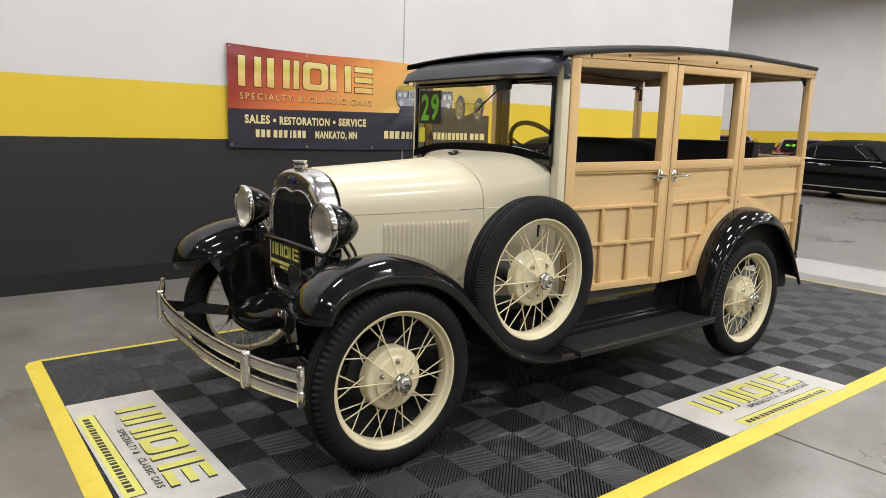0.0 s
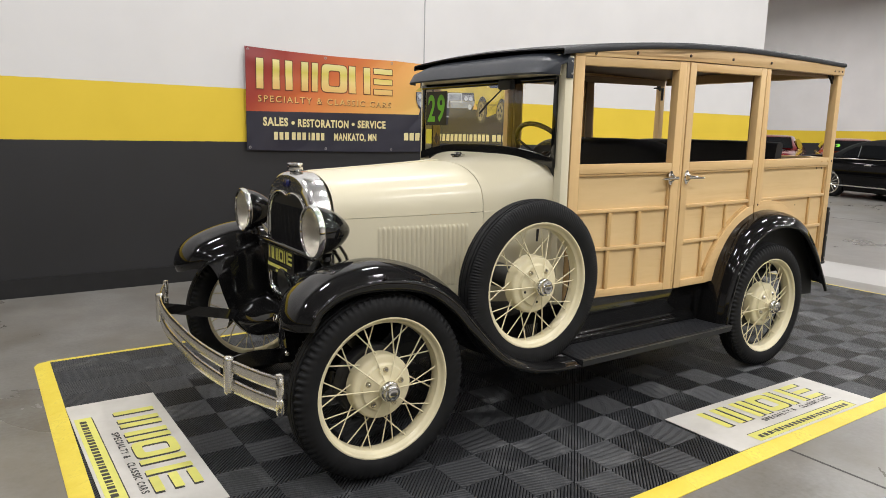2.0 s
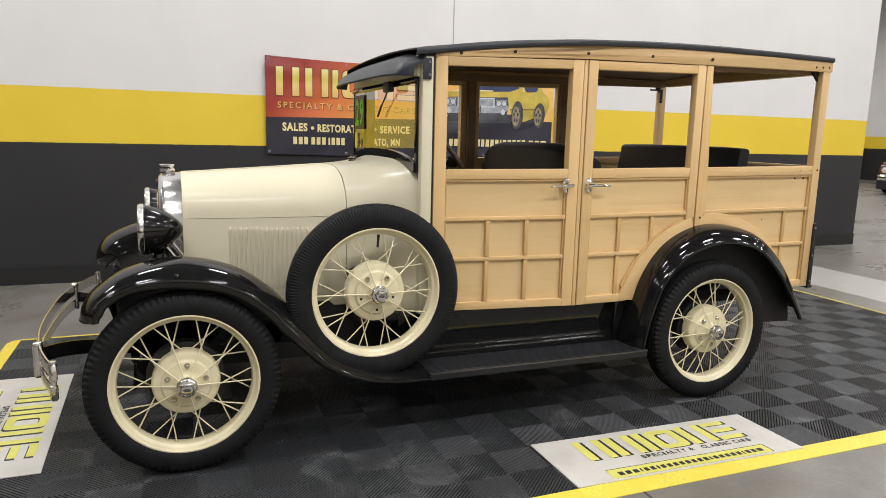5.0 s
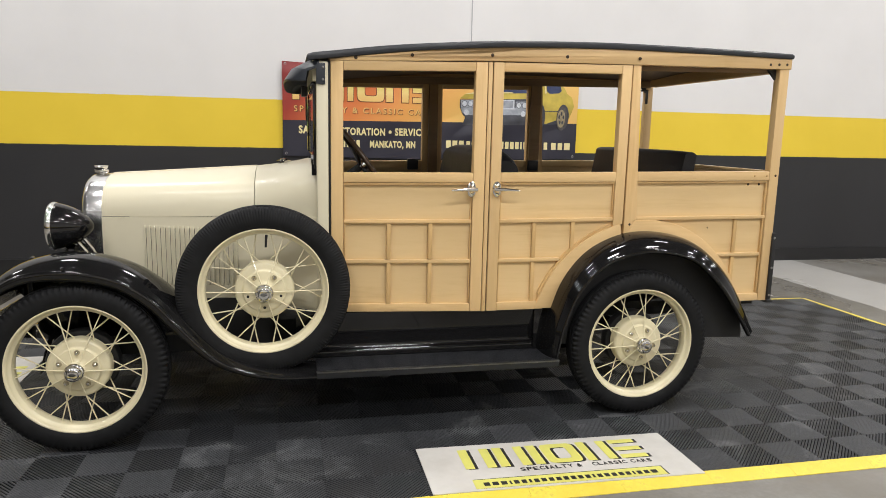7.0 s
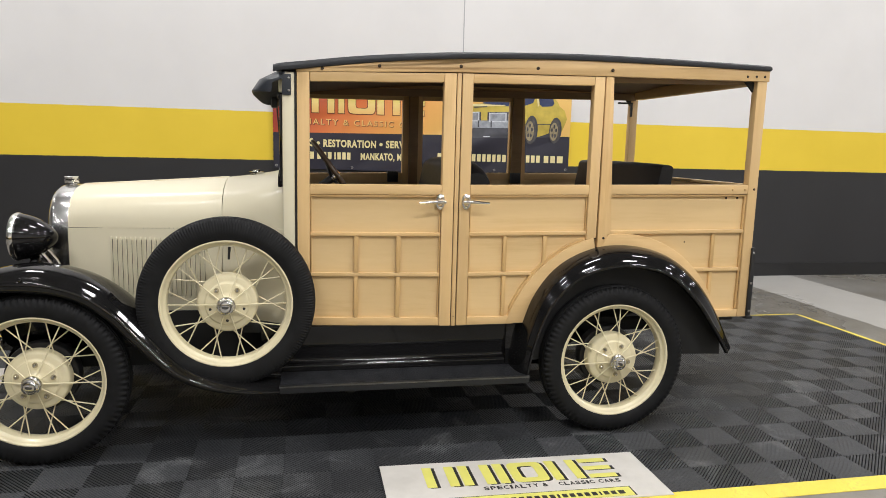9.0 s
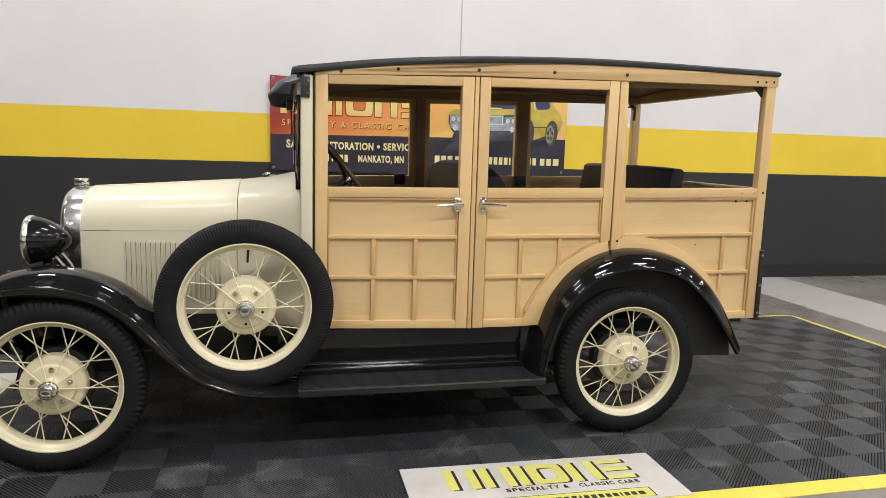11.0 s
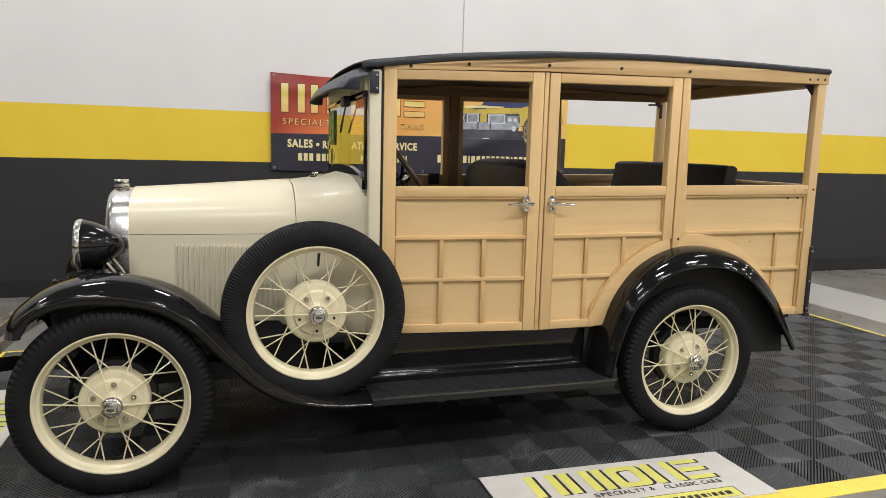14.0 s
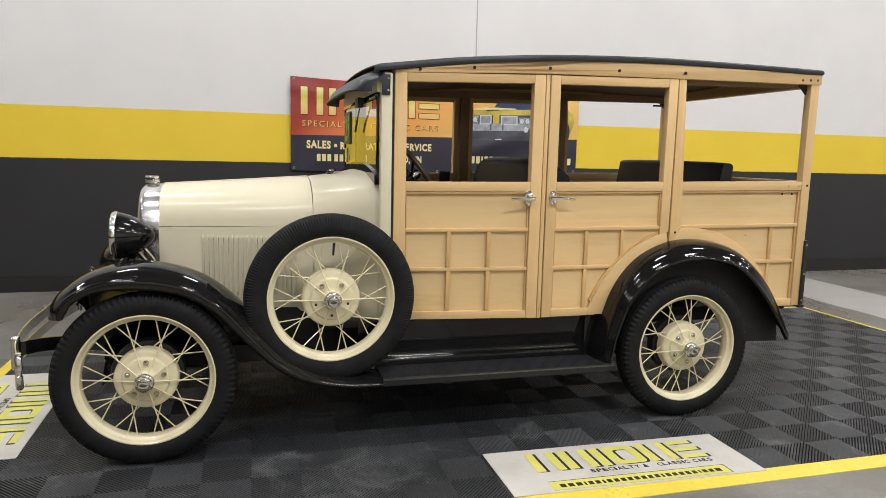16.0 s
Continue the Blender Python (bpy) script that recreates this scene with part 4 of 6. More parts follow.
WHEEL_Y = 0.112
for x, dy, turn in ((0.0, 0.0, 0.05), (2.629, 0.0, 0.48)):
    wheel(Matrix.Translation((x, WHEEL_Y + dy, HUB_Z)), turn=turn)
    wheel(Matrix.Translation((x, 2 * (YC + skew(x)) - WHEEL_Y - dy, HUB_Z)) @ Matrix.Rotation(math.pi, 4, "Z"), turn=turn)
wheel(Matrix.Translation((0.783, 0.125, 0.712)), False, "spare wire wheel with black tyre in the fender well", 0.0)
part("valve_stem", rod(None, (0.791, 0.112, 0.907), (0.795, 0.112, 0.962), 0.005, 0.0065, 10), M_BLACK_S, wagon, "black valve stem")
part("spare_mount", rod(None, (0.783, 0.16, 0.712), (0.783, 0.42, 0.712), 0.05, 0.06, 16), M_BLACK_S, wagon)

# ---- fenders ----
FRONT_EDGE = [(-0.347, 0.640), (-0.340, 0.690), (-0.292, 0.752), (-0.17, 0.808), (0.0, 0.822), (0.174, 0.785), (0.307, 0.699), (0.421, 0.575), (0.563, 0.430), (0.71, 0.358), (0.86, 0.331), (1.008, 0.326)]
REAR_EDGE = [(2.165, 0.335), (2.18, 0.42), (2.202, 0.51), (2.27, 0.674), (2.388, 0.80), (2.546, 0.861), (2.712, 0.866), (2.888, 0.815), (3.043, 0.679), (3.149, 0.536), (3.225, 0.420)]


def fender_rings(edge, count, section, y_of, bulge=None, start=None):
    """Rings across a fender along its edge; start says how much later the skin begins at each point of the section."""
    fine = 8 * count
    pts = spline([Vector((x, 0, z)) for x, z in edge], fine + 1)
    rings = []
    for i in range(count):
        ring = []
        for y, h in section:
            s0 = start(y) if start else 0.0
            u = s0 + (1 - s0) * i / (count - 1)
            j = min(int(u * fine), fine)
            d = (pts[min(j + 4, fine)] - pts[max(j - 4, 0)]).normalized()
            h *= 1.0 if h > 0 else min(1.0, 0.3 + u * 6)
            q = pts[j] + Vector((-d.z, 0, d.x)) * h * (bulge(u) if bulge else 1.0)
            ring.append((q.x, y_of(u, y), q.z))
        rings.append(ring)
    return rings


FRONT_SECTION = [(y + 0.010, h) for y, h in ((0.040, -0.040), (0.034, -0.041), (0.029, -0.036), (0.027, -0.018), (0.027, 0.0), (0.030, 0.006), (0.036, 0.009), (0.042, 0.014), (0.052, 0.027), (0.070, 0.043), (0.096, 0.057), (0.13, 0.067), (0.17, 0.071), (0.21, 0.067), (0.25, 0.057), (0.29, 0.041), (0.325, 0.017), (0.35, -0.012), (0.368, -0.05))]
REAR_SECTION = [(0.040, -0.006), (0.034, -0.004), (0.028, 0.0), (0.028, 0.008), (0.034, 0.012), (0.038, 0.020), (0.046, 0.040), (0.060, 0.060), (0.082, 0.078), (0.110, 0.090), (0.145, 0.096), (0.18, 0.098), (0.215, 0.097)]


def front_bulge(u, far):
    """How full the crown is along the front fender."""
    if far:
        return float(np.interp(u, (0.0, 0.06, 0.12, 0.17, 0.55, 0.62, 0.87, 1.0), (0.55, 0.76, 0.86, 0.88, 0.92, 0.86, 0.30, 0.22)))
    return float(np.interp(u, (0.0, 0.09, 0.18, 0.27, 0.36, 0.45, 0.55, 0.62, 0.87, 1.0), (0.85, 0.70, 0.58, 0.68, 0.88, 0.80, 0.76, 0.74, 0.30, 0.22)))


def nose_in(u, y):
    """How far the inner part of the fender draws in towards its nose."""
    return 0.075 * max(0.0, 1 - u / 0.2) ** 1.3 * max(0.0, (y - 0.10) / 0.27)


def front_edge(far):
    # the two noses are not quite alike: one hangs a little lower
    return [(-0.382, 0.630), (-0.375, 0.688), (-0.318, 0.754)] + FRONT_EDGE[3:] if far else [(-0.312, 0.664), (-0.311, 0.704), (-0.276, 0.755)] + FRONT_EDGE[3:]


def front_fender(far):
    def y_of(u, y):
        if u < 0.2:
            return y - nose_in(u, y)
        if u > 0.6:
            q = min(1.0, (u - 0.6) / 0.3)
            return y * (1 - q) + (0.006 + (y - 0.034) * 0.75) * q
        return y
    return shut(loft(fender_rings(front_edge(far), 64, FRONT_SECTION, y_of, lambda u: front_bulge(u, far), lambda y: 0.022 * max(0.0, (0.09 - y) / 0.06) + 0.075 * max(0.0, (y - 0.17) / 0.2) ** 1.5), False), -0.003)


SKIRT_X, SKIRT_Z = (-0.42, -0.384, -0.345, -0.315, -0.294, -0.282, -0.272, -0.245, -0.22), (0.715, 0.738, 0.722, 0.69, 0.645, 0.575, 0.50, 0.44, 0.43)


def front_skirt(far):
    """Inner side of the fender: a smooth wall that falls to the frame, cut away in an arch over the front of the tyre."""
    pts = spline([Vector((x, 0, z)) for x, z in front_edge(far)], 96)
    rows = []
    for i, p in enumerate(pts[8:69]):
        top = 0.377 - nose_in((i + 8) / 95, 0.378)
        z0 = p.z - 0.043 * front_bulge((i + 8) / 95, far)
        foot = min(float(np.interp(p.x, SKIRT_X, SKIRT_Z)), z0 - 0.01)
        row = []
        for k in range(13):
            q = k / 12
            z = z0 + (foot - z0) * q
            deep = min(1.0, max(0.0, (z0 - z) / 0.34))
            row.append((p.x + 0.02 * deep, top + (0.445 - top) * deep ** 0.8, z))
        rows.append(row)
    return shut(loft(rows, False), 0.003)


for far in (False, True):
    fen = part("front_fender", front_fender(far), M_BLACK, wagon, "glossy black crowned front fender", 60, far)
    part("inner_skirt", front_skirt(far), M_BLACK, fen, angle=60, far=far)
    for x, z in ((-0.02, 0.838), (-0.335 if far else -0.305, 0.725)):
        part("fender_bolt", lathe([(0.0, 0.006), (0.006, 0.005), (0.009, 0.0)], (x, 0.036, z), (0, -1, 0.3), 10), M_BLACK, fen, far=far)

    def rear_bulge(u):
        return float(np.interp(u, (0.0, 0.25, 0.38, 0.5, 0.65, 0.78, 1.0), (0.42, 0.5, 0.68, 0.83, 0.9, 0.97, 0.72)))
    rf = part("rear_fender", shut(loft(fender_rings(REAR_EDGE, 56, REAR_SECTION, lambda u, y: y, rear_bulge), False), -0.003), M_BLACK, wagon, "glossy black rear fender over the wheel", 60, far)
    inner = loft([[(ARC_X + r * math.cos(radians(a)), 0.146, ARC_Z + r * math.sin(radians(a))) for r in (0.30, float(np.interp(a, (0, 20, 60, 95, 130, 150, 185), (0.60, 0.575, 0.54, 0.53, 0.505, 0.495, 0.48))))] for a in range(-2, 186, 4)], False)
    part("wheel_house", shut(inner, 0.002), M_UNDER, rf, far=far)
    # running board
    rb = part("running_board", boxed((1.008, 2.165), (-0.003, 0.245), (0.318, 0.348), 0.004), M_BOARD, wagon, "black ribbed rubber running board", far=far)
    part("board_trim", boxed((1.006, 2.168), (-0.005, 0.006), (0.3455, 0.3535), 0.003), M_TRIM, rb, "grey metal edge trim", far=far)
    part("board_trim", boxed((1.006, 2.168), (0.0125, 0.0175), (0.348, 0.3525), 0.001), M_TRIM, rb, far=far)
    for k in range(14):
        y = 0.034 + k * 0.0145
        part("board_rib", boxed((1.012, 2.16), (y, y + 0.007), (0.347, 0.3489), 0.0), M_BOARD, rb, far=far)
    apron = loft([[(x, 0.208, 0.3500), (x, 0.208, 0.372), (x, 0.2095, 0.378), (x, 0.214, 0.382), (x, 0.222, 0.385), (x, 0.2275, 0.390), (x, 0.230, 0.400), (x, 0.2285, 0.42), (x, 0.224, 0.46), (x, 0.217, 0.52), (x, 0.213, 0.566)] for x in (0.92, 1.2, 1.5, 1.8, 2.0, 2.12, 2.26)], False)
    part("splash_apron", shut(apron, 0.003), M_BLACK, wagon, "black splash apron above the running board", 60, far)
    part("apron_end", boxed((2.10, 2.30), (0.20, 0.228), (0.345, 0.60), 0.004), M_BLACK, rf, far=far)
    part("engine_splash_panel", boxed((0.06, 1.03), (0.446, 0.456), (0.335, 0.60), 0.0), M_UNDER, wagon, far=far)
    part("board_bracket", boxed((1.3, 1.34), (0.03, 0.5), (0.298, 0.322), 0.004), M_UNDER, rb, far=far)
    part("board_bracket", boxed((1.9, 1.94), (0.03, 0.5), (0.298, 0.322), 0.004), M_UNDER, rb, far=far)

# front valance and horns of the frame
rows = []
for k in range(49):
    v = -0.57 + 1.14 * k / 48
    side = max(0.0, abs(v) - 0.25) / 0.32
    zt, xt = 0.562 - 0.135 * side ** 1.1, -0.088 - 0.10 * side
    end = max(0.02, 1 - side ** 5) ** 0.5
    c = math.exp(-(v / 0.15) ** 2)
    low = 0.352 + 0.125 * c
    prof = [(xt + 0.05, zt - 0.004), (xt, zt), (xt - 0.022, zt - 0.010), (xt - 0.045, zt - 0.034), (-0.205 + 0.06 * c, 0.472 + 0.02 * c - 0.04 * side), (-0.225 + 0.08 * c, 0.430 + 0.06 * c - 0.02 * side), (-0.215 + 0.08 * c, low + 0.04), (-0.185 + 0.07 * c, low + 0.012), (-0.13 + 0.04 * c, low), (-0.05, low)]
    rows.append([(-0.11 + (p.x + 0.11) * end, YC + v, 0.425 + (p.z - 0.425) * end) for p in spline([Vector((x, 0, z)) for x, z in prof], 28)])
valance = part("front_valance", shut(loft(rows, False), 0.003), M_BLACK, wagon, "black rounded splash apron below the radiator", 60)
part("crank_hole", lathe([(0.010, 0.004), (0.016, 0.006), (0.020, 0.0), (0.020, -0.01)], (-0.150, YC, 0.512), (-1, 0, 0.35), 18), M_NICKEL, valance, "bright ring round the crank hole")
part("valance_bead", tube(None, [(-0.092, YC + u * 0.28, 0.568 - 0.012 * (1 - u * u)) for u in [k / 8 - 1 for k in range(17)]], 0.007, 8), M_CHROME, wagon, "bright bead along the valance")


# ---- headlights, horn and front bumper ----
def headlight(yc, far):
    at = (-0.157, yc, 0.968)
    bowl = lathe([(0.106, 0.010), (0.1065, 0.018), (0.103, 0.035), (0.096, 0.060), (0.085, 0.087), (0.070, 0.113), (0.052, 0.137), (0.034, 0.155), (0.016, 0.167), (0.0, 0.170)], at, (1, 0, 0), 40)
    h = part("headlight", bowl, M_BLACK, wagon, "black bullet headlight with chrome rim")
    part("rim", lathe([(0.097, 0.001), (0.100, -0.004), (0.105, -0.005), (0.1095, 0.001), (0.111, 0.008), (0.110, 0.014), (0.108, 0.018), (0.106, 0.019)], at, (1, 0, 0), 40), M_CHROME, h, "chrome lamp rim")
    part("lens", lathe([(0.0, -0.0055), (0.03, -0.0052), (0.06, -0.004), (0.082, -0.002), (0.094, 0.000), (0.1, 0.004)], at, (1, 0, 0), 40), M_LAMP_GLASS, h, "fluted glass lens")
    part("reflector", lathe([(0.098, 0.006), (0.092, 0.022), (0.078, 0.042), (0.056, 0.060), (0.03, 0.070), (0.012, 0.073)], at, (1, 0, 0), 40), M_REFLECT, h, "silvered lamp bowl")
    part("bulb", lathe([(0.0, 0.030), (0.009, 0.033), (0.012, 0.042), (0.009, 0.056), (0.007, 0.074)], at, (1, 0, 0), 14), M_LENS, h)
    s = -1 if far else 1
    post = tube(None, [(-0.088, yc, 0.872), (-0.08, yc + 0.01 * s, 0.83), (-0.06, yc + 0.02 * s, 0.79)], [0.022, 0.016, 0.02], 12)
    lathe([(0.0, 0.0), (0.02, 0.0), (0.024, -0.02), (0.014, -0.03), (0.0, -0.03)], (-0.088, yc, 0.866), (0, 0, 1), 16, post)
    part("lamp_post", post, M_BLACK, h)
    part("conduit", tube(None, [(-0.075, yc, 0.905), (-0.055, yc, 0.888), (-0.028, yc + 0.004 * s, 0.848), (0.0, yc + 0.01 * s, 0.80)], 0.0085, 8), M_NICKEL, h, "bright metal wiring conduit")
    part("conduit", tube(None, [(-0.06, yc, 0.925), (-0.03, yc, 0.905), (0.0, yc + 0.004 * s, 0.862), (0.022, yc + 0.01 * s, 0.81)], 0.0075, 8), M_NICKEL, h)


headlight(YC - 0.425, False)
headlight(YC + 0.425, True)
bar = tube(None, [(-0.07, YC - 0.44, 0.80), (-0.10, YC - 0.36, 0.838), (-0.125, YC - 0.2, 0.852), (-0.13, YC, 0.855), (-0.125, YC + 0.2, 0.852), (-0.10, YC + 0.36, 0.838), (-0.07, YC + 0.44, 0.80)], 0.014, 12)
part("headlight_bar", bar, M_BLACK, wagon, "black bar between the headlights")
HORN_AT, HORN_WAY = (-0.262, 0.440, 0.762), (0.985, 0.0, 0.12)
hn = part("horn", lathe([(0.060, 0.0), (0.063, 0.003), (0.061, 0.008), (0.050, 0.016), (0.036, 0.028), (0.026, 0.045), (0.022, 0.06), (0.03, 0.064), (0.031, 0.07), (0.031, 0.19), (0.027, 0.2), (0.0, 0.202)], HORN_AT, HORN_WAY, 28), M_BLACK, wagon, "black motor horn below the headlight")
part("horn_mouth", lathe([(0.061, 0.001), (0.045, 0.012), (0.030, 0.026), (0.018, 0.034), (0.0, 0.036)], HORN_AT, HORN_WAY, 28), M_BLACK_S, hn)
part("horn_bracket", tube(None, [(-0.15, 0.440, 0.80), (-0.13, 0.445, 0.82), (-0.105, 0.45, 0.838)], 0.012, 8), M_BLACK_S, hn)
plate = part("number_plate", boxed((-0.122, -0.117), (YC - 0.16, YC + 0.16), (0.712, 0.842), 0.002), M_BLACK_P, wagon, "small black dealer plate with yellow lettering")


def ring_block(a, c, b, d, s, g, n=40):
    """A rounded block in x and z between two corners, with a rounded slot left open inside it."""
    bm = bmesh.new()
    loops = []
    for q in (0.0, 0.25, 0.5, 0.75, 1.0):
        hx, hz = max((b - a) / 2 - s * q, 0.0005), max((d - c) / 2 - g * q, 0.0005)
        loop = []
        for k in range(n):
            t = (k + 0.5) * math.tau / n
            cx, cz = math.cos(t), math.sin(t)
            loop.append(((a + b) / 2 + math.copysign(abs(cx) ** 0.32, cx) * hx, 0, (c + d) / 2 + math.copysign(abs(cz) ** 0.32, cz) * hz))
        loops.append(loop)
    rows = [[p[k] for p in loops] for k in range(n)]
    verts = [[bm.verts.new(p) for p in row] for row in rows]
    for k in range(n):
        for q in range(4):
            bm.faces.new((verts[k][q], verts[(k + 1) % n][q], verts[(k + 1) % n][q + 1], verts[k][q + 1]))
    return bm


def bar_block(a, c, b, d, n=8):
    """A flat bar in x and z between two corners, cut into steps so that it can follow cloth."""
    bm = bmesh.new()
    nx, nz = (n, 1) if b - a > d - c else (1, n)
    loft([[(a + (b - a) * i / nx, 0, c + (d - c) * k / nz) for i in range(nx + 1)] for k in range(nz + 1)], False, bm=bm)
    return bm


def sign_shapes(spans, c, d, grow=0.0):
    """Plain strokes in place of the dealer's name: paired uprights, one upright, a ring and a stack of bars."""
    for k, (a, b) in enumerate(spans):
        w, h = b - a, d - c
        if k == 3:
            yield ring_block(a - grow, c - grow, b + grow, d + grow, 0.27 * w + 2 * grow, 0.21 * h + 2 * grow)
        elif k == 2:
            yield bar_block(a - grow, c - grow, b + grow, d + grow)
        elif k == 5:
            for z in (c, c + 0.4 * h, c + 0.8 * h):
                yield bar_block(a - grow, z - grow, b + grow, z + 0.2 * h + grow)
        else:
            for x in (a, b - 0.3 * w):
                yield bar_block(x - grow, c - grow, x + 0.3 * w + grow, d + grow)


def letters(parent, mats, u0, v0, u1, v1, put, name="lettering"):
    """The dealer's sign, drawn as plain shapes between two corners; put lays (u, v, lift) into the world."""
    w = u1 - u0
    widths = (0.165, 0.165, 0.05, 0.19, 0.165, 0.15)
    gap = (1 - sum(widths)) / 5
    spans, u = [], u0
    for part_w in widths:
        spans.append((u, u + part_w * w))
        u += (part_w + gap) * w
    for bm in sign_shapes(spans, v0, v1):
        for v in bm.verts:
            v.co = put(v.co.x, v.co.z, 0.0)
        part(name, bm, mats, parent)


def bar_row(parent, mat, u0, v0, u1, v1, put, words, name="print_bar"):
    """Words that stay unread: one plain bar a word."""
    total = sum(words) + 0.5 * (len(words) - 1)
    u = u0
    for wlen in words:
        b = u + wlen / total * (u1 - u0)
        bm = bmesh.new()
        n = max(1, int((b - u) / 0.08))
        top = [bm.verts.new(put(u + (b - u) * i / n, v1, 0.0)) for i in range(n + 1)]
        low = [bm.verts.new(put(u + (b - u) * i / n, v0, 0.0)) for i in range(n + 1)]
        for i in range(n):
            bm.faces.new((low[i], low[i + 1], top[i + 1], top[i]))
        part(name, bm, mat, parent)
        u = b + 0.5 / total * (u1 - u0)


def on_plate(u, v, lift):
    return (-0.1235 - lift, YC + 0.16 - u, 0.712 + v)


letters(plate, M_PRINT_Y, 0.02, 0.062, 0.30, 0.118, on_plate)
bar_row(plate, M_TRIM, 0.03, 0.048, 0.29, 0.055, on_plate, (9, 1, 7, 4))
bar_row(plate, M_PRINT_Y, 0.0, 0.024, 0.24, 0.040, on_plate, (1,))
bar_row(plate, M_PRINT_Y, 0.10, 0.006, 0.20, 0.017, on_plate, (3, 2))
part("plate_bracket", boxed((-0.117, -0.09), (YC - 0.05, YC + 0.05), (0.70, 0.84), 0.003), M_BLACK_S, plate)


def blade(z0, z1):
    """A bowed spring-steel bumper bar."""
    rings = []
    for k in range(41):
        u = -1 + k / 20
        y = YC + u * 0.838
        x = -0.452 - 0.130 * (1 - abs(u) ** 2.6)
        zm, h = (z0 + z1) / 2, (z1 - z0) / 2
        rings.append([(x + 0.007, y, zm - h), (x + 0.001, y, zm - h), (x - 0.0015, y, zm - h + 0.003), (x - 0.0030, y, zm - h * 0.5), (x - 0.0034, y, zm), (x - 0.0030, y, zm + h * 0.5), (x - 0.0015, y, zm + h - 0.003), (x + 0.001, y, zm + h), (x + 0.007, y, zm + h)])
    return loft(rings, True, True)


bumper = part("front_bumper", blade(0.495, 0.544), M_BUMPER, wagon, "two-bar chrome front bumper")
part("lower_bar", blade(0.420, 0.469), M_BUMPER, bumper)
for far in (False, True):
    part("bumper_clamp", boxed((-0.556, -0.520), (0.252, 0.290), (0.410, 0.556), 0.0135, 4), M_BUMPER, bumper, far=far)
    part("end_bolt", lathe([(0.0, 0.0), (0.010, 0.0), (0.014, 0.006), (0.014, 0.055), (0.010, 0.058), (0.010, 0.074), (0.014, 0.077), (0.014, 0.132), (0.011, 0.136), (0.014, 0.139), (0.013, 0.148), (0.0, 0.151)], (-0.449, -0.002, 0.408), (0, 0, 1), 14), M_BUMPER, bumper, far=far)
    way = ((-0.535, 0.262, 0.478), (-0.46, 0.31, 0.472), (-0.36, 0.37, 0.462), (-0.24, 0.43, 0.447), (-0.1, 0.47, 0.43)) if far else ((-0.546, 0.355, 0.476), (-0.47, 0.385, 0.484), (-0.38, 0.41, 0.481), (-0.25, 0.435, 0.463), (-0.1, 0.47, 0.43))
    ah = 0.026 if far else 0.030
    arm = part("bumper_arm", loft([[(p.x, p.y - 0.005, p.z - ah), (p.x, p.y + 0.005, p.z - ah), (p.x, p.y + 0.005, p.z + ah), (p.x, p.y - 0.005, p.z + ah)] for p in spline([Vector(p) for p in way], 24)], True, True), M_BLACK, bumper, "black bumper arm", far=far)
    part("arm_bolt", lathe([(0.0, 0.016), (0.008, 0.015), (0.012, 0.009), (0.013, 0.0)], (-0.257, way[3][1] - 0.006, way[3][2] + 0.012), (0, -1, 0), 12), M_NICKEL, arm, far=far)

# ---- inside the wagon ----
def seat(x0, x1, y0, y1, z0, z1, lean, zs, drop, crown=0.05):
    """Bench with a rounded, leaning back."""
    back = bmesh.new()
    rings = []
    n = 24
    for k in range(n + 1):
        u = -1 + 2 * k / n
        y = (y0 + y1) / 2 + u * (y1 - y0) / 2
        top = z1 - drop * abs(u) ** 5
        th = (x1 - x0) * (1 - 0.25 * abs(u) ** 6)
        ring = []
        for q in range(12):
            a = math.pi * q / 11
            ring.append((x1 + lean - th / 2 - math.cos(a) * th / 2, y, top - crown + crown * math.sin(a)))
        ring += [(x1, y, z0), (x0, y, z0)]
        rings.append(ring)
    loft(rings, True, True, back)
    s = part("seat", back, M_LEATHER, wagon, "black leather bench seat")
    part("cushion", boxed((x0 - 0.42, x0 + 0.02), (y0, y1), (zs - 0.16, zs), 0.045, 4), M_LEATHER, s)
    part("seat_base", boxed((x0 - 0.38, x0), (y0 + 0.03, y1 - 0.03), (0.565, zs - 0.16), 0.01), M_UNDER, s)
    return s


seat(1.775, 1.95, 0.27, 1.40, 0.90, 1.362, 0.06, 0.96, 0.065)
seat(2.86, 2.95, 0.29, 1.39, 0.90, 1.362, 0.05, 0.96, 0.006, 0.022)
sw_c, sw_n = Vector((1.283, 0.61, 1.262)), Vector((0.81, 0, 0.585)).normalized()
u, w = frame_at(sw_n)
ring = [sw_c + (u * math.cos(k * math.tau / 40) + w * math.sin(k * math.tau / 40)) * 0.205 for k in range(41)]
steer = part("steering_wheel", tube(None, ring, 0.0125, 10, False), M_STEER, wagon, "dark brown steering wheel")
for a in (0.5, 2.6, 4.0, 5.4):
    part("spoke", rod(None, sw_c - sw_n * 0.03, sw_c + (u * math.cos(a) + w * math.sin(a)) * 0.2, 0.008, 0.007, 8), M_BLACK_S, steer)
part("steering_column", rod(None, sw_c, sw_c - sw_n * 0.62, 0.02, 0.02, 12), M_BLACK_S, steer)
part("horn_button", lathe([(0.0, 0.02), (0.02, 0.016), (0.028, 0.0), (0.028, -0.03), (0.0, -0.03)], sw_c, sw_n, 16), M_CHROME, steer)
part("dashboard", boxed((1.03, 1.075), (0.28, 1.38), (1.10, 1.235), 0.012), M_BLACK_S, wagon)
part("instrument_panel", lathe([(0.0, 0.004), (0.06, 0.004), (0.066, 0.0)], (1.076, YC, 1.17), (1, 0, 0), 24), M_NICKEL, wagon)
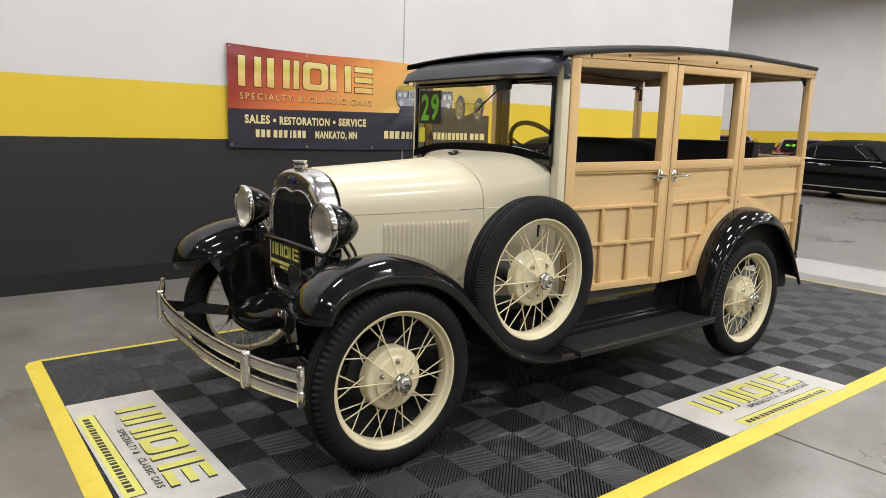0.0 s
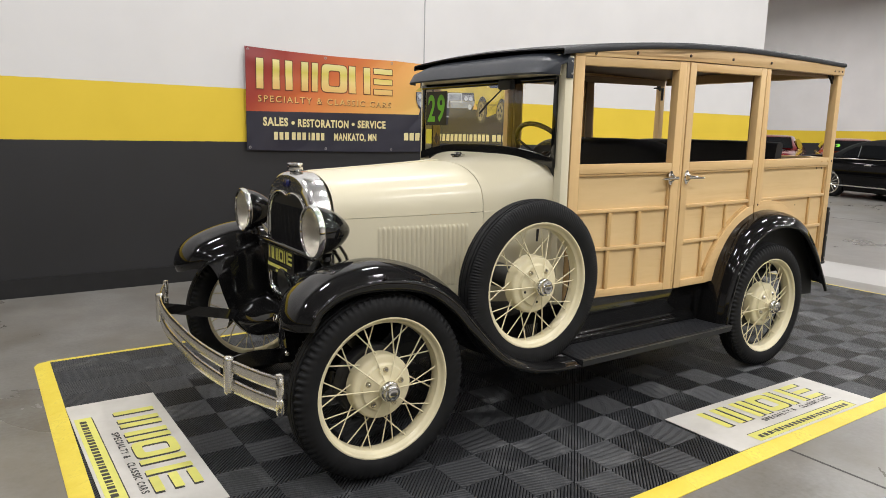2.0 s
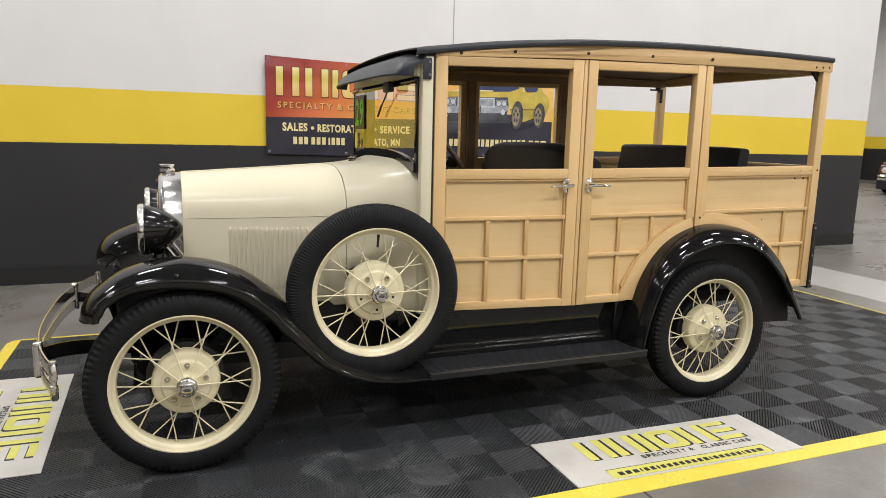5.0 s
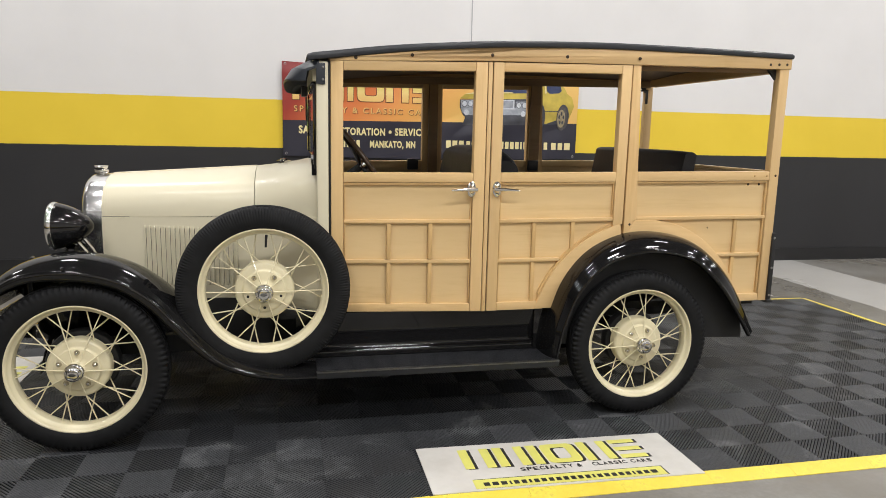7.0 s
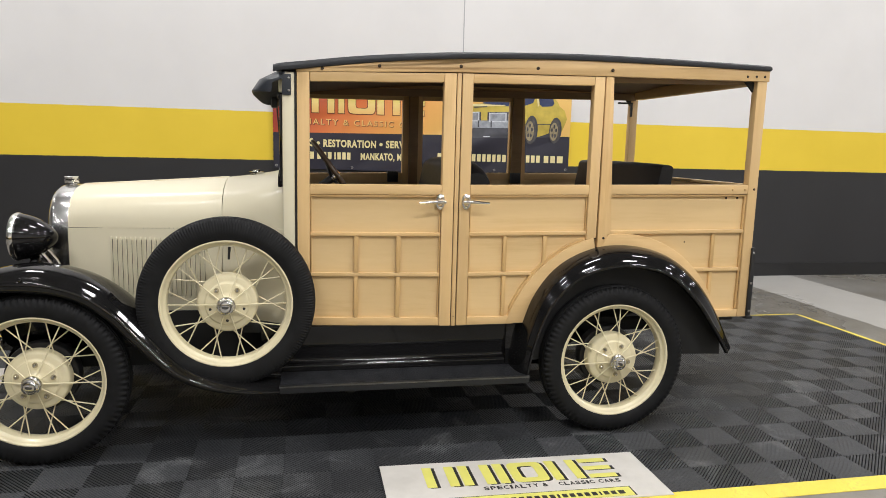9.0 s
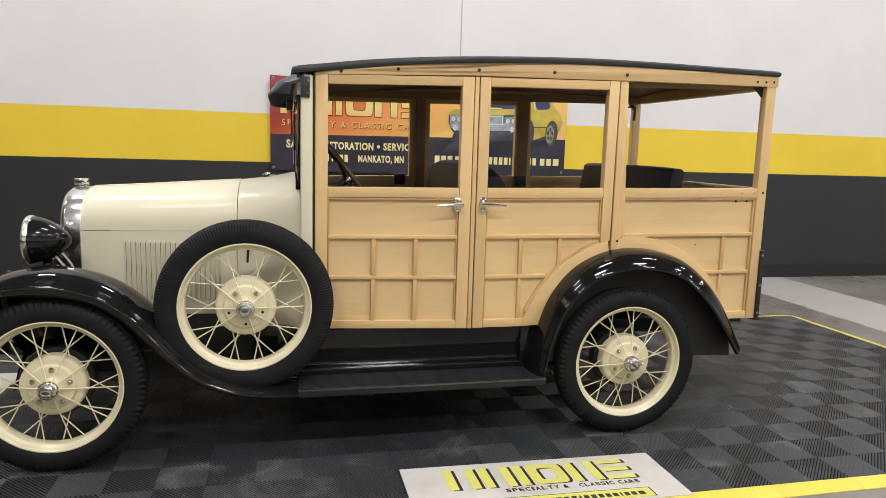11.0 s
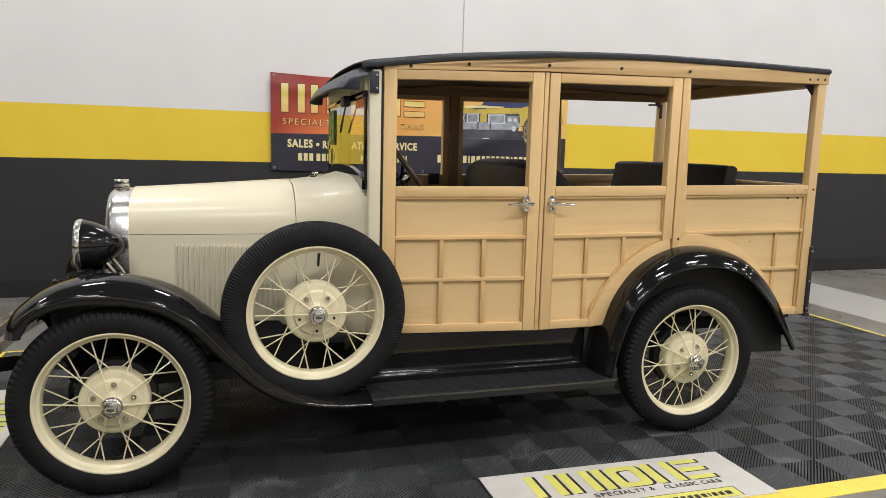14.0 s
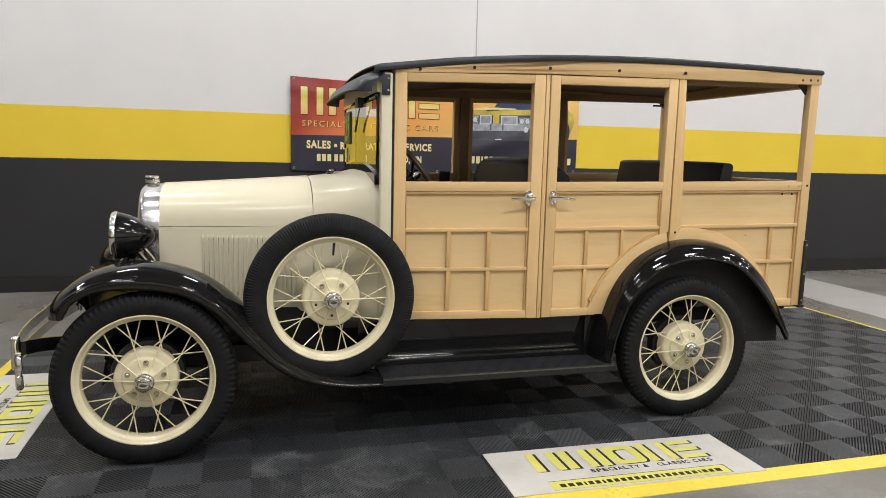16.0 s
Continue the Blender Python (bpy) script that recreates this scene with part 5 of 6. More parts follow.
for far in (True,):
    for x, z in ((1.70, 1.225), (2.545, 1.225)):
        part("door_catch", boxed((x - 0.05, x + 0.02), (slope_y(x) + 0.047, slope_y(x) + 0.075), (z - 0.04, z + 0.03), 0.004), M_BLACK_S, wagon, far=True)


# ---- banner ----
BX0, BX1 = 0.822, 3.93


def ban_top(x):
    u = (x - BX0) / (BX1 - BX0)
    return 2.088 - 0.02 * math.sin(math.pi * min(1, u * 2)) - 0.088 * u ** 2.2


def ban_low(x):
    u = (x - BX0) / (BX1 - BX0)
    return 1.170 - 0.020 * math.sin(math.pi * u) + 0.010 * u


def ban_y(x, z):
    """Hanging cloth: shallow swags and slanting creases."""
    u, v = (x - BX0) / (BX1 - BX0), (z - 1.17) / 0.92
    w = 0.010 * math.sin(9.0 * u + 3.0 * v) * (0.3 + v * (1 - v) * 2) + 0.006 * math.sin(23 * u - 7 * v) + 0.020 * math.exp(-((v - 0.30 - 0.95 * (u - 0.65)) / 0.11) ** 2) * math.exp(-((u - 0.66) / 0.13) ** 2) + 0.009 * math.exp(-((v - 0.90 + 0.8 * u) / 0.08) ** 2) * math.exp(-(u / 0.22) ** 2)
    return 4.098 - abs(w) - 0.002


def banner_material():
    m, t, s = nodes_of("banner_cloth")
    v = coords(t)
    sep = t.nodes.new("ShaderNodeSeparateXYZ")
    t.links.new(v, sep.inputs[0])
    x, z = sep.outputs[0], sep.outputs[2]
    d = math_node(t, "ADD", math_node(t, "MULTIPLY", math_node(t, "SUBTRACT", x, BX0), 0.40), math_node(t, "MULTIPLY", math_node(t, "SUBTRACT", 2.1, z), 0.45))
    d = math_node(t, "ADD", d, math_node(t, "MULTIPLY", math_node(t, "SUBTRACT", noise_tex(t, v, 1.3, 3.0), 0.5), 0.12))
    warm = ramp(t, d, [(0.0, (0.20, 0.018, 0.022)), (0.22, (0.36, 0.045, 0.028)), (0.45, (0.66, 0.16, 0.04)), (0.68, (0.80, 0.36, 0.09)), (0.95, (0.82, 0.50, 0.14)), (1.0, (0.82, 0.52, 0.15))])
    navy = ramp(t, noise_tex(t, v, 2.0), [(0.3, (0.018, 0.018, 0.031)), (0.7, (0.028, 0.027, 0.043))])
    line = math_node(t, "MULTIPLY_ADD", x, 0.012)
    line.node.inputs[2].default_value = 1.510
    t.links.new(mix(t, math_node(t, "GREATER_THAN", z, line), navy, warm), s.inputs["Base Color"])
    s.inputs["Roughness"].default_value = 0.42
    bump(t, s, noise_tex(t, v, 14.0, 4.0), 0.12, 0.004)
    return m


M_BANNER = banner_material()


def gold_material():
    """Printed gold, paler above and more orange below."""
    m, t, s = nodes_of("gold_print")
    sep = t.nodes.new("ShaderNodeSeparateXYZ")
    t.links.new(coords(t), sep.inputs[0])
    h = math_node(t, "DIVIDE", math_node(t, "SUBTRACT", sep.outputs[2], 1.73), 0.26)
    t.links.new(ramp(t, h, [(0.0, (0.80, 0.50, 0.16)), (0.35, (0.82, 0.62, 0.22)), (0.62, (0.72, 0.60, 0.12)), (1.0, (0.82, 0.74, 0.34))]), s.inputs["Base Color"])
    s.inputs["Roughness"].default_value = 0.45
    return m


M_GOLD = gold_material()
M_GOLD_D = simple("brown_print_outline", (0.16, 0.05, 0.02), 0.5, spread=0.1)
M_PALE = simple("pale_yellow_print", (0.80, 0.70, 0.36), 0.45, spread=0.05)
M_BODY_Y = simple("printed_yellow_body", (0.55, 0.42, 0.07), 0.45, spread=0.25, scale=6.0)
M_BODY_S = simple("printed_silver", (0.30, 0.32, 0.36), 0.45, spread=0.35, scale=14.0)
M_BODY_D = simple("printed_dark_grey", (0.05, 0.052, 0.065), 0.45, spread=0.3, scale=10.0)
M_BODY_B = simple("printed_blue_glass", (0.03, 0.045, 0.12), 0.45, spread=0.3, scale=9.0)
M_TYRE_P = simple("printed_tyre_grey", (0.075, 0.07, 0.07), 0.45, spread=0.4, scale=25.0)
M_RIM_P = simple("printed_gold_rim", (0.30, 0.25, 0.15), 0.45, spread=0.4, scale=30.0)
M_BODY_W = simple("printed_lamp_white", (0.55, 0.58, 0.62), 0.45, spread=0.2, scale=60.0)

banner_ob = thing("banner", "printed vinyl dealer banner, red to orange over navy", "banner", (2.37, 4.09, 1.17))
cloth = bmesh.new()
NX, NZ = 180, 56
rows = []
for j in range(NZ + 1):
    row = []
    for i in range(NX + 1):
        x = BX0 + (BX1 - BX0) * i / NX
        z = ban_low(x) + (ban_top(x) - ban_low(x)) * j / NZ
        row.append((x, ban_y(x, z), z))
    rows.append(row)
loft(rows, False, bm=cloth)
cloth_ob = part("cloth", shut(cloth, 0.0015), M_BANNER, banner_ob, angle=80)


def cloth_poly(name, pts, mat, lift, steps=10):
    """A flat printed shape that follows the cloth."""
    bm = bmesh.new()
    dense = []
    for (x0, z0), (x1, z1) in zip(pts, pts[1:] + pts[:1]):
        for k in range(steps):
            dense.append((x0 + (x1 - x0) * k / steps, z0 + (z1 - z0) * k / steps))
    f = bm.faces.new([bm.verts.new((x, 0, z)) for x, z in dense])
    bmesh.ops.triangulate(bm, faces=[f])
    for n in range(5):
        long_edges = [e for e in bm.edges if e.calc_length() > 0.035]
        if not long_edges:
            break
        bmesh.ops.subdivide_edges(bm, edges=long_edges, cuts=1)
        bmesh.ops.triangulate(bm, faces=bm.faces)
    for v in bm.verts:
        v.co.y = ban_y(v.co.x, v.co.z) - lift
    return part(name, bm, mat, cloth_ob, angle=80)


def cloth_text(body, x0, z0, x1, z1, mat, lift=0.005, shear=0.0, name="letter", bold=0.042, spacing=1.14):
    bm = text_bm(body, x1 - x0, z1 - z0, bold, spacing)
    bmesh.ops.triangulate(bm, faces=bm.faces)
    for v in bm.verts:
        x, z = x0 + v.co.x, z0 + v.co.z + shear * v.co.x
        v.co = Vector((x, ban_y(x, z) - lift, z))
    left = set(bm.verts)
    while left:
        seen, todo = set(), [left.pop()]
        while todo:
            v = todo.pop()
            seen.add(v)
            for e in v.link_edges:
                o = e.other_vert(v)
                if o not in seen:
                    todo.append(o)
        left -= seen
        one, twin = bmesh.new(), {}
        for v in seen:
            twin[v] = one.verts.new(v.co)
        for f in {f for v in seen for f in v.link_faces}:
            one.faces.new([twin[v] for v in f.verts])
        part(name, one, mat, cloth_ob, angle=80)
    bm.free()


NAME_SPANS = ((0.919, 1.140), (1.198, 1.420), (1.460, 1.518), (1.558, 1.829), (1.849, 2.079), (2.122, 2.335))


def block_sign(mat, lift, grow=0.0):
    """Gold strokes in place of the dealer's name."""
    for bm in sign_shapes(NAME_SPANS, 1.724, 1.992, grow):
        for v in bm.verts:
            z = v.co.z - 0.012 * (v.co.x - 0.92) * (v.co.z - 1.72) / 0.27
            v.co = Vector((v.co.x, ban_y(v.co.x, z) - lift, z))
        part("sign_block", bm, mat, cloth_ob, angle=80)


block_sign(M_GOLD_D, 0.0035, 0.007)
block_sign(M_GOLD, 0.006)
cloth_text("SPECIALTY & CLASSIC CARS", 0.937, 1.603, 2.327, 1.661, M_GOLD_D, 0.0035, -0.005, bold=0.03, spacing=1.35)
cloth_text("SPECIALTY & CLASSIC CARS", 0.932, 1.608, 2.322, 1.666, M_GOLD, 0.006, -0.005, bold=0.005, spacing=1.35)
cloth_text("SALES", 0.975, 1.391, 1.214, 1.472, M_PALE, 0.005, -0.008)
cloth_text("RESTORATION", 1.311, 1.386, 1.841, 1.463, M_PALE, 0.005, -0.004)
cloth_text("SERVICE", 1.942, 1.388, 2.262, 1.465, M_PALE, 0.005, 0.0)
for xx in (1.262, 1.892):
    cloth_poly("print_dot", [(xx + 0.017 * math.cos(a * math.tau / 12), 1.424 + 0.017 * math.sin(a * math.tau / 12)) for a in range(12)], M_PALE, 0.005, 1)
cloth_text("MANKATO, MN", 1.686, 1.250, 2.157, 1.336, M_PALE, 0.005, 0.0)


def gold_bar(x0, z0, x1, z1):
    return cloth_poly("print_bar", [(x0, z0), (x1, z0), (x1, z1), (x0, z1)], M_PALE, 0.005, 8)


def char_bars(x0, z0, x1, z1, widths):
    """Unread writing: one plain bar for each character."""
    total = sum(widths) + 0.42 * (len(widths) - 1)
    x = x0
    for w in widths:
        e = x + w / total * (x1 - x0)
        gold_bar(x, z0, e, z1)
        x = e + 0.42 / total * (x1 - x0)


char_bars(1.075, 1.266, 1.218, 1.337, (1, 1, 1))
char_bars(1.250, 1.265, 1.393, 1.336, (1, 1, 1))
char_bars(1.420, 1.264, 1.583, 1.335, (0.5, 1, 1, 1))
char_bars(2.483, 1.274, 2.672, 1.352, (1.3, 1.3, 1.3))
char_bars(2.700, 1.274, 3.600, 1.350, (1, 1, 0.45, 1, 1, 0.9, 1, 0.9, 1, 1, 1, 0.45, 1, 1, 1, 1, 1))
char_bars(3.645, 1.274, 3.862, 1.348, (1, 1, 1.3))


# printed picture of a yellow coupe
def disc(x, z, rx, rz, mat, lift, n=18):
    cloth_poly("picture_shape", [(x + rx * math.cos(a * math.tau / n), z + rz * math.sin(a * math.tau / n)) for a in range(n)], mat, lift, 1)


def shape(pts, mat, lift):
    cloth_poly("picture_shape", pts, mat, lift, 6)


shape([(2.65, 1.515), (3.42, 1.53), (3.42, 1.62), (2.70, 1.64)], M_BODY_D, 0.003)
shape([(3.55, 1.535), (3.74, 1.55), (3.74, 1.62), (3.50, 1.60)], M_BODY_D, 0.0032)
shape([(2.615, 1.785), (2.67, 1.828), (2.83, 1.862), (2.95, 1.876), (3.04, 1.93), (3.20, 1.965), (3.42, 1.99), (3.60, 1.992), (3.72, 1.972), (3.765, 1.93), (3.80, 1.87), (3.855, 1.83), (3.885, 1.74), (3.835, 1.605), (3.72, 1.60), (3.57, 1.545), (3.45, 1.60), (3.38, 1.70), (3.20, 1.79)], M_BODY_Y, 0.0045)
shape([(2.949, 1.876), (3.00, 1.94), (3.20, 1.968), (3.42, 1.986), (3.53, 1.976), (3.50, 1.90), (3.40, 1.865), (3.20, 1.855)], M_BODY_B, 0.006)
shape([(3.56, 1.977), (3.60, 1.985), (3.715, 1.965), (3.735, 1.90), (3.71, 1.872), (3.60, 1.865), (3.575, 1.89)], M_BODY_B, 0.006)
shape([(3.535, 1.985), (3.552, 1.985), (3.57, 1.87), (3.555, 1.865)], M_PALE, 0.0068)
shape([(2.67, 1.834), (2.855, 1.842), (3.20, 1.858), (3.20, 1.868), (2.83, 1.866)], M_PALE, 0.0066)
shape([(2.855, 1.838), (3.00, 1.85), (3.00, 1.84), (2.86, 1.828)], M_BODY_D, 0.0075)
shape([(2.62, 1.775), (3.37, 1.802), (3.385, 1.70), (3.36, 1.62), (3.30, 1.56), (2.74, 1.54), (2.655, 1.62), (2.62, 1.70)], M_BODY_D, 0.006)
shape([(2.63, 1.69), (3.385, 1.712), (3.375, 1.662), (3.30, 1.632), (2.70, 1.618), (2.645, 1.645)], M_BODY_S, 0.007)
shape([(2.74, 1.61), (3.30, 1.625), (3.28, 1.575), (2.76, 1.56)], M_BODY_D, 0.0078)
for x0, x1 in ((2.785, 2.918), (3.022, 3.212)):
    shape([(x0, 1.686), (x1, 1.690), (x1, 1.790), (x0, 1.782)], M_BODY_W, 0.0072)
    shape([(x0 + 0.014, 1.698), (x1 - 0.014, 1.702), (x1 - 0.014, 1.778), (x0 + 0.014, 1.771)], M_BODY_S, 0.0084)
shape([(2.935, 1.70), (3.005, 1.702), (3.005, 1.80), (2.935, 1.796)], M_BODY_Y, 0.0072)
for x0 in (2.632, 3.225):
    shape([(x0, 1.692), (x0 + 0.137, 1.697), (x0 + 0.137, 1.776), (x0, 1.772)], M_BODY_S, 0.0072)
    for dx in (0.036, 0.101):
        disc(x0 + dx, 1.734, 0.030, 0.033, M_BODY_D, 0.0084)
        disc(x0 + dx, 1.734, 0.025, 0.028, M_BODY_W, 0.0094)
for x in (2.692, 3.31):
    disc(x, 1.645, 0.027, 0.03, M_BODY_W, 0.0092)
for x in (2.905, 3.04):
    shape([(x, 1.63), (x + 0.012, 1.63), (x + 0.012, 1.70), (x, 1.70)], M_BODY_D, 0.0092)
shape([(3.40, 1.668), (3.79, 1.682), (3.79, 1.690), (3.40, 1.677)], M_BODY_D, 0.0062)
for x, z, rx, rz in ((3.482, 1.612, 0.064, 0.142), (3.752, 1.612, 0.062, 0.13)):
    disc(x + 0.012, z + 0.012, rx * 1.08, rz * 1.02, M_BODY_D, 0.0074, 24)
    disc(x, z, rx, rz, M_TYRE_P, 0.0086, 24)
    disc(x - 0.008, z - 0.005, rx * 0.74, rz * 0.74, M_RIM_P, 0.0096, 20)
    for k in range(5):
        a = k * math.tau / 5 + 0.3
        disc(x - 0.008 + rx * 0.4 * math.cos(a), z - 0.005 + rz * 0.4 * math.sin(a), rx * 0.16, rz * 0.16, M_BODY_D, 0.0106, 8)
shape([(2.96, 1.529), (3.03, 1.531), (3.03, 1.541), (2.96, 1.538)], M_BODY_W, 0.007)
for x in (BX0 + 0.03, 1.6, 2.33, 3.1, BX1 - 0.03):
    for z in (ban_top(x) - 0.025, ban_low(x) + 0.025):
        part("grommet", lathe([(0.006, 0.001), (0.009, 0.003), (0.013, 0.002), (0.014, 0.0)], (x, ban_y(x, z), z), (0, -1, 0), 14), M_STEEL, banner_ob, "small steel grommet")

# ---- printed sheets on the floor mat ----
MAT_TOP = 0.018


def flat_word(word, parent, mat, u0, v0, u1, v1, put):
    """A printed word, letter by letter."""
    wide = [0.45 if c == "I" else 1.0 for c in word]
    unit = (u1 - u0) / (sum(wide) + 0.22 * (len(word) - 1))
    u = u0
    for c, w in zip(word, wide):
        bm = text_bm(c, unit * w, v1 - v0, 0.03)
        for v in bm.verts:
            v.co = put(u + v.co.x, v0 + v.co.z)
        part("letter", bm, mat, parent)
        u += unit * (w + 0.22)


def printed_sheet(corner, along, up):
    """White printed sheet with the dealer's sign as shapes and a yellow address strip: its lower left corner and its two edges."""
    mid = [corner[i] + (along[i] + up[i]) / 2 for i in (0, 1)]
    sh = thing("floor_sign", "white printed vinyl sign lying on the black floor mat", "floor sign", (mid[0], mid[1], MAT_TOP), "printed floor signs")
    z = MAT_TOP + 0.0052

    def put(u, v, lift=0.0):
        return (corner[0] + along[0] * u + up[0] * v, corner[1] + along[1] * u + up[1] * v, z + lift)
    edge = [(k / 8, 0.0) for k in range(8)] + [(1.0, k / 4) for k in range(4)] + [(1 - k / 8, 1.0) for k in range(8)] + [(0.0, 1 - k / 4) for k in range(4)]
    sheet = part("sheet", loft([[(*put(u, v)[:2], h) for u, v in edge] for h in (MAT_TOP + 0.0005, MAT_TOP + 0.004)], True, True), M_SHEET, sh)

    def shade(u, v, lift=0.0):
        p = put(u + 0.012, v - 0.012, 0)
        return (p[0], p[1], z - 0.0006)
    letters(sheet, M_PRINT_K, 0.150, 0.445, 0.862, 0.89, shade, "letter_shadow")
    letters(sheet, M_PRINT_Y, 0.150, 0.445, 0.862, 0.89, put, "sign_block")
    for word, u0, u1 in (("SPECIALTY", 0.345, 0.545), ("&", 0.56, 0.58), ("CLASSIC", 0.62, 0.755), ("CARS", 0.772, 0.855)):
        flat_word(word, sheet, M_PRINT_K, u0, 0.325, u1, 0.40, put)

    def quad(name, mat, u0, v0, u1, v1, lift):
        bm = bmesh.new()
        bm.faces.new([bm.verts.new(put(u, v, lift)) for u, v in ((u0, v0), (u1, v0), (u1, v1), (u0, v1))])
        part(name, bm, mat, sheet)
    quad("strip_edge", M_PRINT_K, 0.155, 0.03, 0.868, 0.222, -0.0006)
    quad("strip", M_PRINT_Y, 0.152, 0.03, 0.862, 0.210, 0.0)
    bar_row(sheet, M_PRINT_K, 0.185, 0.075, 0.832, 0.145, lambda u, v, lift=0.0: put(u, v, 0.0006), (1.2, 1.2, 1.2, 0.4, 1, 1, 0.5, 1, 1, 1, 1, 1, 1, 1, 1, 0.5, 1, 1, 1, 1, 1, 0.4, 1, 1, 1.3))
    return sh


printed_sheet((1.437, -0.553), (1.180, -0.024), (0.0, 0.400))
printed_sheet((-0.975, 1.466), (0.022, -1.212), (0.396, -0.008))


# ---- cars parked further back ----
def parked_car(at, heading, paint, label, length=4.9, width=1.86, sticker=False, size=1.0, cloth_top=False, striped=False):
    """A 1970s two-door hardtop, its front towards +x before turning."""
    car = thing("parked_car", label, "car", at, "parked cars")
    m = Matrix.Translation(at) @ Matrix.Rotation(heading, 4, "Z") @ Matrix.Scale(size, 4)
    hl, hw = length / 2, width / 2

    def add(name, bm, mat, lab="", parent=None, angle=38):
        bm.transform(m)
        return part(name, bm, mat, parent or car, lab, angle)
    stations = [(-hl, 0.80, 0.50, 0.84), (-hl + 0.08, 0.93, 0.32, 0.92), (-hl + 0.5, 0.98, 0.26, 0.96), (-0.9, 1.0, 0.24, 0.97), (0.5, 1.0, 0.24, 0.95), (1.4, 0.99, 0.25, 0.92), (hl - 0.35, 0.97, 0.28, 0.87), (hl - 0.06, 0.93, 0.34, 0.82), (hl, 0.82, 0.46, 0.76)]
    rings = []
    for x, w, lo, hi in stations:
        lo *= 0.68
        hi *= 1.05 if cloth_top else 1.0
        h = hi - lo
        rings.append([(x, s * hw * w * k, lo + h * q) for s, seq in ((1, ((0.88, 0.0), (0.97, 0.12), (1.0, 0.45), (0.985, 0.72), (0.93, 0.92), (0.8, 1.0))), (-1, ((0.8, 1.0), (0.93, 0.92), (0.985, 0.72), (1.0, 0.45), (0.97, 0.12), (0.88, 0.0)))) for k, q in seq])
    body = add("body", loft(rings, True, True), paint, "", None, 50)
    tall = 0.05 if cloth_top else 0.0
    roof_rows = []
    knots = spline([Vector(p) for p in ((-1.75, 0.80, 0.965), (-1.45, 0.755, 1.10 + tall), (-1.1, 0.70, 1.255 + tall), (-0.65, 0.66, 1.335 + tall), (-0.1, 0.65, 1.345 + tall), (0.25, 0.66, 1.30 + tall), (0.55, 0.73, 1.13), (0.85, 0.80, 0.955))], 22)
    for p in knots:
        x, w, z = p
        up = max(0.0, z - 0.96)
        roof_rows.append([(x, -hw * 0.87, 0.93), (x, -hw * (w + 0.09), 0.93 + up * 0.62), (x, -hw * w, z - 0.05), (x, -hw * w * 0.9, z - 0.008), (x, -hw * w * 0.6, z + 0.008), (x, 0, z + 0.015), (x, hw * w * 0.6, z + 0.008), (x, hw * w * 0.9, z - 0.008), (x, hw * w, z - 0.05), (x, hw * (w + 0.09), 0.93 + up * 0.62), (x, hw * 0.87, 0.93)])
    add("roof", shut(loft(roof_rows, False), 0.01), M_CAR_CLOTH if cloth_top else paint, "black folding cloth top" if cloth_top else "", None, 50)
    for s in (-1, 1):
        win = bmesh.new()
        win.faces.new([win.verts.new((x, s * (hw * k + 0.012), z)) for x, z, k in ((-1.30, 0.985, 0.87), (0.62, 0.98, 0.88), (0.14, 1.25, 0.755), (-0.75, 1.27, 0.755), (-1.0, 1.215, 0.775), (-1.2, 1.12, 0.81))])
        add("side_window", win, M_CARGLASS, "dark side window")
        if cloth_top:
            add("window_pillar", rod(None, (-0.82, s * (hw * 0.875 + 0.012), 0.985), (-0.85, s * (hw * 0.76 + 0.014), 1.25), 0.010, seg=6), M_TRIM)
            frame_pts = [Vector((0.62, s * hw * 0.90, 0.99)), Vector((0.40, s * hw * 0.84, 1.12)), Vector((0.17, s * hw * 0.775, 1.262)), Vector((0.30, s * hw * 0.72, 1.33))]
            add("windshield_frame", tube(None, spline(frame_pts, 12), 0.016, 6), M_CHROME, "chrome windshield frame")
        add("side_trim", boxed((-hl + 0.25, hl - 0.3), (s * hw * 0.995 - 0.012, s * hw * 0.995 + 0.012), (0.285, 0.31), 0.004), M_CHROME)
        add("belt_trim", boxed((-1.5, 1.0), (s * hw * 0.945 - 0.01, s * hw * 0.945 + 0.01), (0.93, 0.945), 0.003), M_CHROME)
        add("door_lever", boxed((-0.55, -0.36), (s * hw * 0.99 - 0.02, s * hw * 0.99 + 0.02), (0.79, 0.815), 0.006), M_CHROME)
        for x in (-1.45, 1.85 if cloth_top else 1.5):
            ty = add("wheel", lathe([(0.0, -0.1), (0.2, -0.1), (0.30, -0.1), (0.335, -0.075), (0.34, 0.0), (0.335, 0.075), (0.30, 0.1), (0.2, 0.1), (0.0, 0.1)], (x, s * (hw - 0.11), 0.34), (0, 1, 0), 28), M_RUBBER, "black tyre")
            r = 0.27 if cloth_top else 0.2
            add("rim", lathe([(r - 0.03, 0.104), (r - 0.01, 0.112), (r, 0.10)], (x, s * (hw - 0.11), 0.34), (0, s, 0), 28), M_NICKEL, "polished rim", ty)
            star = lathe([(0.0, 0.118), (0.035, 0.116), (0.05, 0.104)], (x, s * (hw - 0.11), 0.34), (0, s, 0), 16)
            for k in range(14 if cloth_top else 5):
                a = k * math.tau / (14 if cloth_top else 5)
                rod(star, (x, s * (hw - 0.004), 0.34), (x + math.cos(a) * (r - 0.02), s * (hw - 0.002), 0.34 + math.sin(a) * (r - 0.02)), 0.014 if cloth_top else 0.035, 0.01 if cloth_top else 0.045, 6)
            add("wheel_spokes", star, M_NICKEL, "polished wheel spokes", ty)
    shield = bmesh.new()
